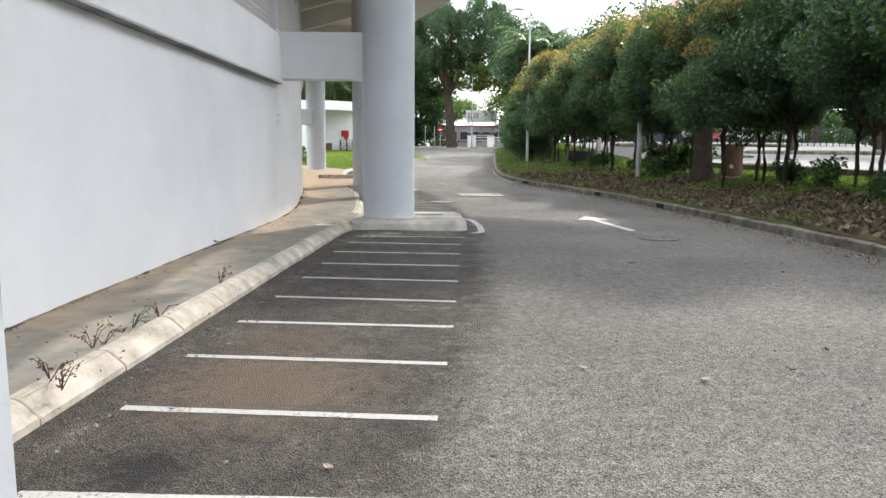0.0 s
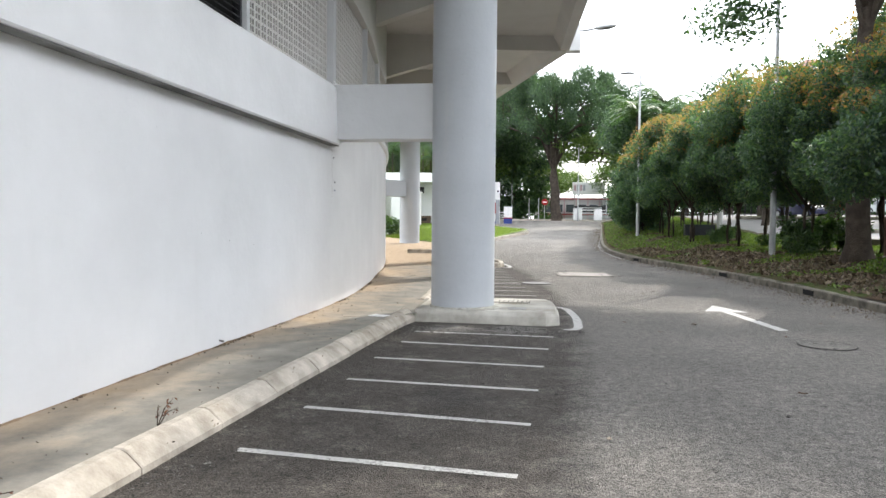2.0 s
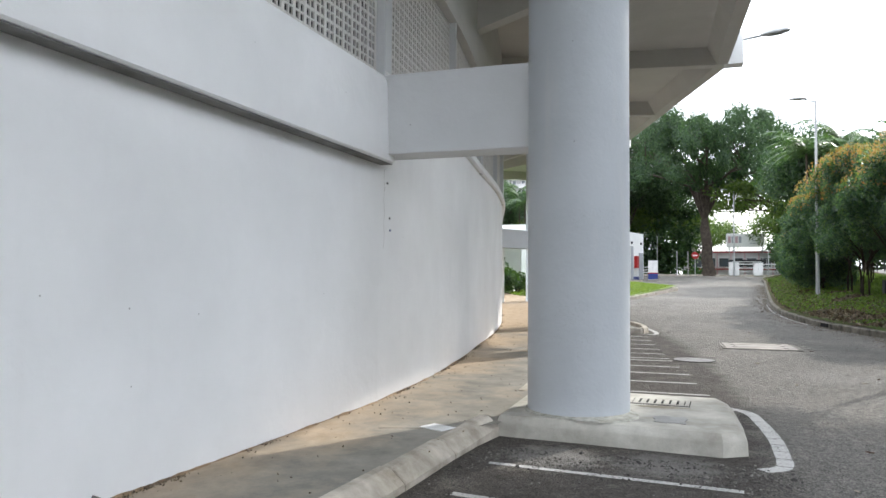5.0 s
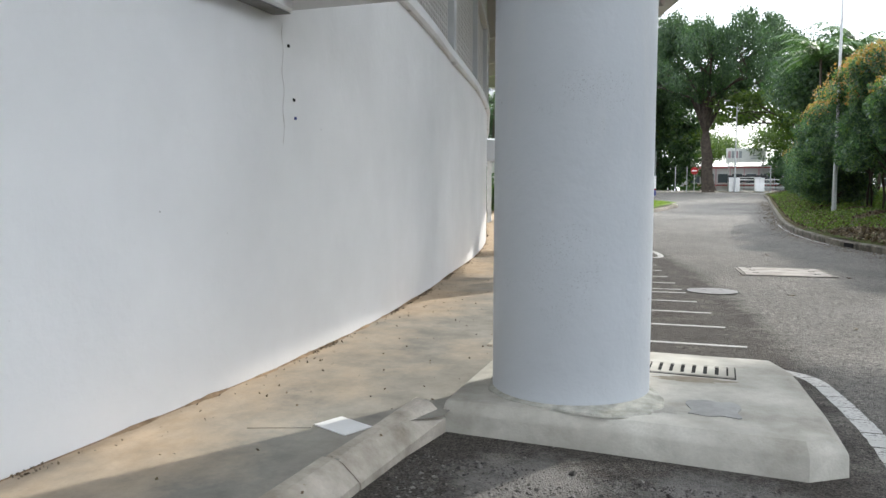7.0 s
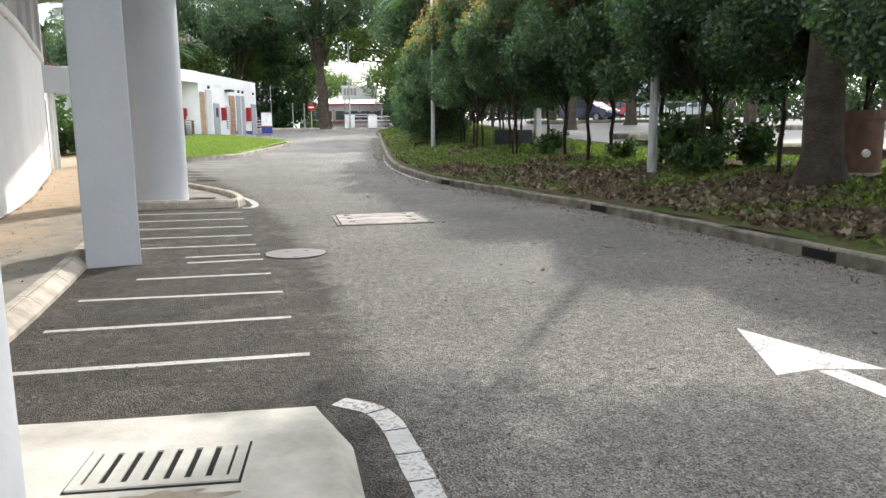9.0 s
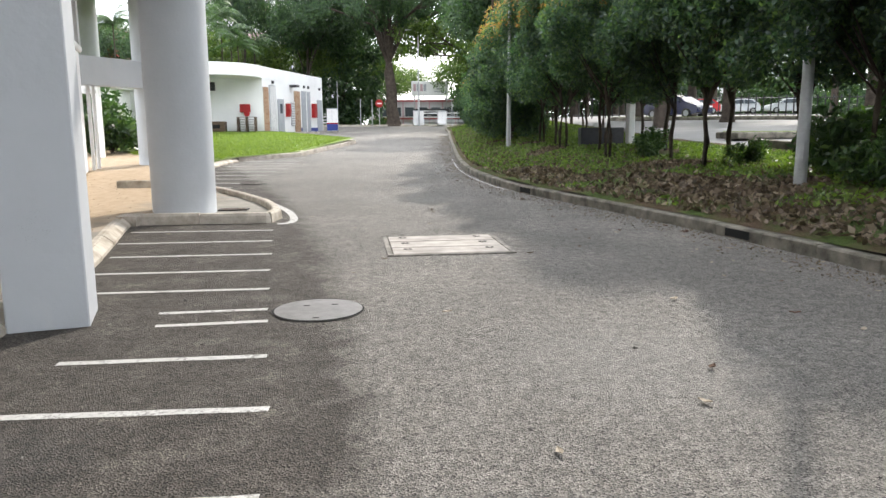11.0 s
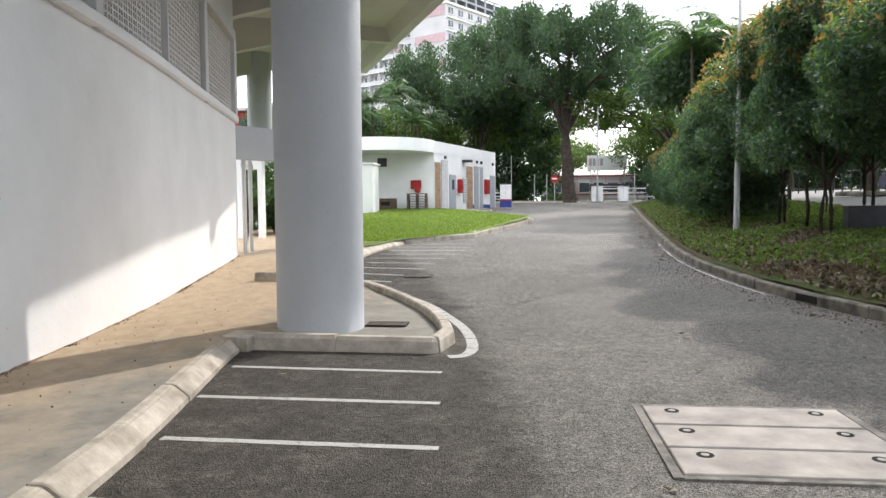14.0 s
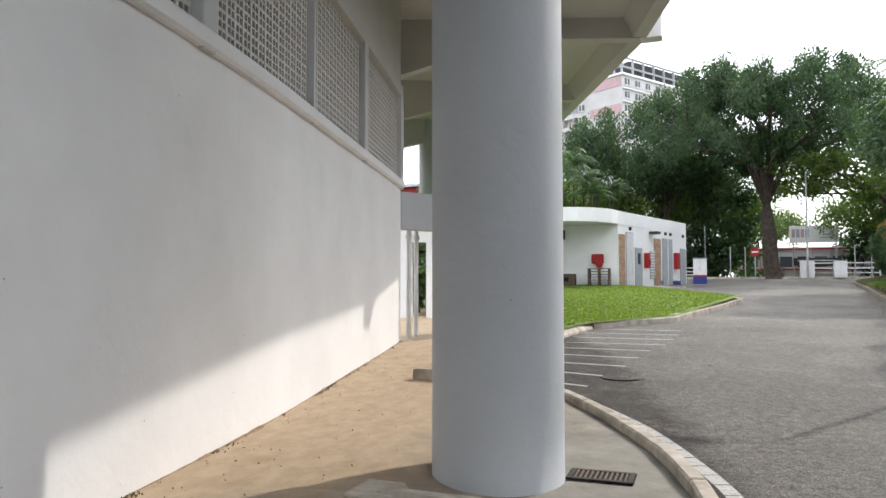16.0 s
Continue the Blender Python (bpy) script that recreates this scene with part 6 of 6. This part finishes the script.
# ---- end of the wall: downpipes, doorway and far wall ----
pipe_root = thing("downpipe", (-7.15, 36.5, rise(36) + 0.14), "white downpipe with collars at the end of the wall", "pipe", "downpipes")
tube_part("pipe", (0, 0, 0), (0, 0, 3.0), 0.055, M_WHITE, pipe_root)
tube_part("collar", (0, 0, 2.2), (0, 0, 2.28), 0.085, M_WHITE, pipe_root)
copy_thing(pipe_root, pose(-7.2, 37.0, rise(36) + 0.14))
wr = thing("wall_far", (0, 0, 0), "white far wall with a dark doorway", "wall", kind="structure")
zf = rise(42) + 0.1
for c, s in (((-10.6, 41.6, zf + 1.6), (2.4, 0.25, 3.3)), ((-9.13, 41.6, zf + 2.75), (0.54, 0.25, 1.0)), ((-8.78, 41.6, zf + 1.6), (0.16, 0.25, 3.3))):
    box_part("wall_piece", c, s, M_WALL, wr)
hut = thing("white_hut", (-15.5, 56.0, 1.2), "small white hut behind the shrubs", "hut")
box_part("walls", (0, 0, 1.3), (5.0, 4, 2.6), M_WHITE, hut)
box_part("roof", (0, 0, 2.7), (5.5, 4.5, 0.2), M_WHITE, hut, bevel=0.04)


# ---- small things on the ground ----
def fallen_leaf_mesh(seed):
    rg_ = random.Random(seed)
    verts, faces = [], []
    n = 6
    for k in range(n + 1):
        t = k / n
        w = 0.028 * math.sin(math.pi * min(0.05 + t * 0.95, 1)) + 0.001
        z = 0.012 + 0.02 * abs(t - 0.5) + rg_.uniform(0, 0.006)
        verts += [(t * 0.11 - 0.055, -w, z + 0.012), (t * 0.11 - 0.055, 0, z), (t * 0.11 - 0.055, w, z + 0.01)]
    for k in range(n):
        for j in (0, 1):
            a = k * 3 + j
            faces.append((a, a + 1, a + 4, a + 3))
    me = bpy.data.meshes.new("fallen_leaf")
    me.from_pydata(verts, [], faces)
    return me


M_LEAF_PALE = simple("pale_dry_leaf", (0.42, 0.36, 0.28), 0.8, 0.3, 20, 150, 0.1)
M_LEAF_BRN = simple("brown_dry_leaf", (0.13, 0.075, 0.05), 0.8, 0.4, 20, 150, 0.1)
lm = []
for k, m in enumerate((M_LEAF_PALE, M_LEAF_BRN, M_LEAF_BRN, M_LEAF_PALE)):
    me = fallen_leaf_mesh(k)
    me.materials.append(m)
    lm.append(me)
rl = random.Random(19)
spots = [(1.11, 4.8, 0), (1.87, 4.55, 3), (0.21, 4.13, 1), (-0.45, 3.24, 3), (0.92, 7.87, 0), (2.79, 13.97, 2), (5.82, 18.94, 1), (4.52, 8.83, 1), (2.56, 4.78, 2), (0.43, 4.53, 0), (1.91, 27.75, 0), (1.74, 26.25, 3), (0.58, 25.95, 3), (-2.11, 25.7, 0), (-0.2, 27.4, 3), (0.05, 32.6, 3), (4.46, 25.21, 2), (3.85, 25.38, 2), (3.49, 23.92, 1), (1.01, 23.38, 3)]
for _ in range(210):
    yy = rl.uniform(3, 40)
    dist = abs(rl.gauss(0, 0.55)) + 0.08 if rl.random() < 0.75 else rl.uniform(0.3, 5.5)
    xx = kerb_r(yy) - dist
    if xx > kerb_l(yy) + 0.4 and not (12.8 < yy < 16.2 and xx < 1.2) and not (26 < yy < 32.5 and xx < 0):
        spots.append((xx, yy, rl.randrange(4)))
for x, y, k in spots:
    ob = new("fallen_leaf", lm[k])
    s = rl.uniform(0.4, 0.85)
    ob.matrix_basis = pose(x, y, rise(y) + 0.001, 0, 0, rl.uniform(0, 360)) @ Matrix.Diagonal((s, s, s, 1))
    tagged(ob, ("dry pale curled leaf on the asphalt" if k in (0, 3) else "dry brown curled leaf on the asphalt"), "leaf", "fallen leaves")

red = thing("crushed_packet", (5.0, 29.2, rise(29)), "crushed red packet lying beside the kerb", "litter")
bm = bmesh.new()
box(bm, (0, 0, 0.06), (0.32, 0.16, 0.1), 20, 0.03)
part("wrapper", bm, M_RED, red)
bm = bmesh.new()
box(bm, (0.22, 0.03, 0.05), (0.14, 0.15, 0.09), 50, 0.02)
part("torn_end", bm, M_DARK, red)


def weed(x, y, seed, material, label):
    rg_ = np.random.RandomState(seed)
    root = thing("weed", (x, y, rise(y) + 0.15), label, "weed", "kerbside weeds")
    bm = bmesh.new()
    pts = []
    for k in range(4):
        a = rg_.uniform(0, 6.28)
        L = rg_.uniform(0.06, 0.16)
        tip = Vector((L * math.cos(a), L * math.sin(a), rg_.uniform(0.05, 0.16)))
        stem(bm, [(0, 0, -0.02), tuple(tip * 0.5 + Vector((0, 0, 0.03))), tuple(tip)], 0.004, 0.002, 4)
        for j in range(8):
            pts.append(tuple(tip * rg_.uniform(0.4, 1.05) + Vector(rg_.normal(size=3)) * 0.015))
    part("stems", bm, M_BARK_THIN, root)
    leaf_cloud("leaves", pts, 0.032, material, root, seed, 0.4)


L_DEAD = leaf_mat("withered_leaves", [(0.05, 0.02, 0.018), (0.11, 0.04, 0.03), (0.16, 0.075, 0.05)], 0.2, 0.8)
for k, (x, y, g_) in enumerate(((-2.27, 4.95, 0), (-2.3, 4.85, 0), (-2.26, 5.42, 1), (-2.19, 5.79, 0), (-2.12, 7.26, 0), (-2.23, 4.16, 0), (-2.08, 4.0, 0))):
    weed(x, y, 70 + k, L_PALM if g_ else L_DEAD, "small green weed growing behind the kerb" if g_ else "withered brown weed growing behind the kerb")
card = box_part("paper_card", (-1.9, 13.12, 0.147), (0.27, 0.2, 0.006), M_WHITE, None, rz=-24)
tagged(card, "flat white card lying on the walkway", "card")
tile = box_part("access_tile", (-2.28, 13.12, 0.14), (0.36, 0.3, 0.012), M_WALK, None, rz=20)
tagged(tile, "small concrete access tile set in the walkway", "access cover", kind="structure")
for k, (y, z) in enumerate(((14.55, 2.06), (14.53, 2.2), (14.45, 2.6))):
    ob = box_part("wall_plug", (wall_x(y) + 0.004, y, z), (0.012, 0.024, 0.022), M_BLUE if k == 0 else M_DARK)
    tagged(ob, "small plug stuck in the plaster wall", "wall plug", "wall plugs")

for y, z in ((10.3, 0.2),):
    nn = wall_normal(y)
    ob = tube_part("wall_stub", (wall_x(y) - 0.02, y, z), (wall_x(y) + nn.x * 0.05, y + nn.y * 0.05, z - 0.012), 0.011, M_IRON)
    tagged(ob, "short rusty pipe stub sticking out of the plaster", "pipe", "wall stubs")

# crumbs of soil and leaf along the foot of the wall and behind the kerb
rc = np.random.RandomState(91)
pts = []
for _ in range(12000):
    yy = rc.uniform(2, 36)
    if noise.noise((yy * 0.9, 5.0, 0.0)) + 0.5 * noise.noise((yy * 4.0, 9.0, 0.0)) + rc.uniform(-0.15, 0.15) < 0.16:
        continue
    n = wall_normal(yy)
    o = abs(rc.normal()) * 0.035 + 0.003
    pts.append((wall_x(yy) + n.x * o, yy + n.y * o, rise(yy) + 0.146))
for _ in range(700):
    yy = rc.uniform(2, 34)
    pts.append((wall_x(yy) + rc.uniform(0, 1) ** 1.5 * 1.6 + 0.05, yy, rise(yy) + 0.146))
tagged(leaf_cloud("wall_foot_debris", pts, 0.021, L_LITTER, None, 92, 0.6), "crumbs of soil and leaf along the foot of the wall", "debris", kind="stuff")
pts = [(x, y, rise(y) + 0.006) for x, y in ((kerb_r(yy) - abs(rc.normal()) * 0.35 - 0.02, yy) for yy in rc.uniform(3, 60, 7000))]
tagged(leaf_cloud("gutter_debris", pts, 0.035, L_LITTER, None, 93, 0.5), "leaf crumbs in the gutter beside the verge kerb", "debris", kind="stuff")



# sand and soil washed up in an uneven fillet against the foot of the wall
def sand_drift():
    verts, faces = [], []
    ys = steps(-8, 36, 0.06)
    for j, yy in enumerate(ys):
        n = wall_normal(yy)
        a = 0.5 + 0.9 * noise.noise((yy * 0.7, 2.0, 0.0)) + 0.7 * noise.noise((yy * 3.1, 7.0, 0.0)) + 0.4 * noise.noise((yy * 11.0, 1.0, 0.0))
        a = min(max(a * 0.75 - 0.2, 0.05), 0.8)
        x, zz = wall_x(yy), rise(yy) + 0.14
        for o, u in ((-0.01, 0.03 * a + 0.004), (0.018 * a + 0.002, 0.02 * a + 0.003), (0.05 * a + 0.004, 0.007 * a + 0.002), (0.11 * a + 0.008, -0.004)):
            verts.append((x + n.x * o, yy + n.y * o, zz + u))
        if j:
            b = 4 * j
            faces += [(b - 4 + i, b - 3 + i, b + 1 + i, b + i) for i in range(3)]
    mat = simple("washed_sand", (0.32, 0.23, 0.145), 0.95, 0.5, 9.0, 90, 0.8, stain=(0.14, 0.095, 0.06), dist=0.01)
    tagged(from_data("sand_drift", verts, faces, mat, smooth=True), "brown sand and soil washed against the foot of the wall", "sand", kind="stuff")


sand_drift()



def pebbles(name, pts, size, material, seed, label):
    """Loose angular stones, eight faces each, lying on the ground."""
    rp = np.random.RandomState(seed)
    verts, faces = [], []
    for x, y, z in pts:
        s = size * math.exp(rp.normal() * 0.45)
        a = rp.uniform(0, 6.28)
        b = len(verts)
        for k in range(4):
            q = a + k * 1.5708 + rp.uniform(-0.35, 0.35)
            m = s * rp.uniform(0.7, 1.15)
            verts.append((x + m * math.cos(q), y + m * math.sin(q), z + s * rp.uniform(0.1, 0.35)))
        verts += [(x + s * rp.uniform(-0.3, 0.3), y + s * rp.uniform(-0.3, 0.3), z + s * rp.uniform(0.6, 0.9)), (x, y, z - s * 0.2)]
        for k in range(4):
            faces += [(b + k, b + (k + 1) % 4, b + 4), (b + (k + 1) % 4, b + k, b + 5)]
    tagged(from_data(name, verts, faces, material), label, "gravel", kind="stuff")


L_GRIT = leaf_mat("grit", [(0.035, 0.032, 0.03), (0.075, 0.07, 0.064), (0.14, 0.13, 0.12), (0.26, 0.245, 0.225)], 0.0, 0.9)
rq = np.random.RandomState(17)
pts = []
while len(pts) < 2600:
    x, y = rq.uniform(-1.5, 1.1), 13.2 - abs(rq.normal()) * 0.45
    if y > 12.1 and noise.noise((x * 2.2, y * 2.2, 3.0)) + rq.uniform(-0.5, 0.5) > -0.1:
        pts.append((x, y, 0.0))
for _ in range(2600):
    y = rq.uniform(2.5, 26)
    if 13.1 < y < 15.8:
        continue
    pts.append((kerb_l(y) + 0.02 + abs(rq.normal()) * 0.35, y, 0.0))
for _ in range(1500):
    y = rq.uniform(3, 30)
    pts.append((rq.uniform(-1.2, 4.0), y, rise(y)))
pebbles("loose_gravel", pts, 0.007, L_GRIT, 18, "loose grit and asphalt crumbs lying on the road")

# a crack in the plaster where the two walls meet
verts, faces = [], []
zc = 1.85
k = 0
while zc < 2.75:
    yy = 14.36 + 0.03 * noise.noise((zc * 3, 1.0, 0.0)) + 0.012 * math.sin(zc * 23)
    w = 0.0018 + 0.0012 * noise.noise((zc * 9, 4.0, 0.0))
    x = wall_x(yy) + 0.0025
    verts += [(x, yy - w, zc), (x, yy + w, zc)]
    if k:
        faces.append((2 * k - 2, 2 * k - 1, 2 * k + 1, 2 * k))
    k += 1
    zc += 0.03
tagged(from_data("wall_crack", verts, faces, M_LEAF_BRN), "thin vertical crack in the white plaster", "crack", kind="structure")

# lawn blades
pts = scatter(24000, lambda y: -8.5, lambda y: (kerb_l(y) - 0.3) if y < 40.8 else (min(-2.3 - (43.3 - y) * 0.74, -2.3 + (y - 43.3) * 0.22) if y < 52 else -0.4 - (y - 52) * 0.7), 40, 58, lambda x, y: rise(y) + 0.19 + max(0.0, min(y - 44, 14)) * 0.014, lambda x, y: x > -4.9 - (y - 38.5) * 0.75)
tagged(leaf_cloud("lawn_grass", pts, 0.12, L_GRASS, None, 95, 0.3), "short bright green lawn grass", "grass", kind="stuff")

# red-walled block beyond the walkway
rb = thing("red_block", (-32.0, 92.0, 1.9), "distant red-walled block with white window frames", "building")
box_part("wall", (0, 2, 5.0), (14, 4, 10.0), M_RED, rb)
box_part("roof", (0, 2, 10.15), (15, 5, 0.3), M_TILE, rb)
for kx in range(6):
    for kz in range(3):
        w = box_part("window", (-5 + kx * 2.0, -0.02, 2.5 + kz * 3.0), (1.3, 0.1, 1.3), M_GLASS, rb)
        box_part("window_frame", (-5 + kx * 2.0, -0.06, 1.8 + kz * 3.0), (1.5, 0.1, 0.14), M_WHITE, w)

# apartment block with a red roof, far beyond the car park
ab = thing("apartment_block", (52.0, 122.0, 2.0), "distant white apartment block with a red tiled roof", "building")
box_part("wall", (0, 6, 11.5), (26, 12, 23.0), M_TILE, ab)
bm = bmesh.new()
rv = [bm.verts.new(v) for v in ((-13.8, -0.8, 23), (13.8, -0.8, 23), (13.8, 12.8, 23), (-13.8, 12.8, 23), (-8, 6, 27), (8, 6, 27))]
for f in ((0, 1, 5, 4), (1, 2, 5), (2, 3, 4, 5), (3, 0, 4), (3, 2, 1, 0)):
    bm.faces.new([rv[i] for i in f])
part("roof", bm, simple("red_roof_tiles", (0.26, 0.15, 0.125), 0.8, 0.25, 1.0, 20, 0.2), ab, "red tiled hipped roof")
for kx in range(9):
    for kz in range(7):
        w = box_part("window", (-11 + kx * 2.75, -0.02, 2.6 + kz * 3.0), (1.5, 0.1, 1.4), M_GLASS, ab)
        box_part("sill", (-11 + kx * 2.75, -0.1, 1.85 + kz * 3.0), (1.8, 0.2, 0.12), M_WHITE, w)

# low dark edge of the car park and gully inlets in the verge kerb
kerb_run("kerb_car_park", [(kerb_r(y) + 7.45, y, verge_z(kerb_r(y) + 7.45, y)) for y in reversed(steps(2, 34, 1.0))], [(0, -0.1), (0, 0.2), (0.02, 0.22), (0.2, 0.22), (0.2, -0.1)], 2.0, M_KERB_R, "dark low concrete edge of the car park")
for y in (19.2, 24.3, 30.6):
    ob = box_part("gully_inlet", (kerb_r(y) + 0.01, y, rise(y) + 0.075), (0.05, 0.5, 0.11), M_DARK, None, rz=math.degrees(math.atan2(kerb_r(y - 0.3) - kerb_r(y + 0.3), 0.6)))
    tagged(ob, "dark gully inlet in the verge kerb", "drain inlet", "gully inlets", "structure")
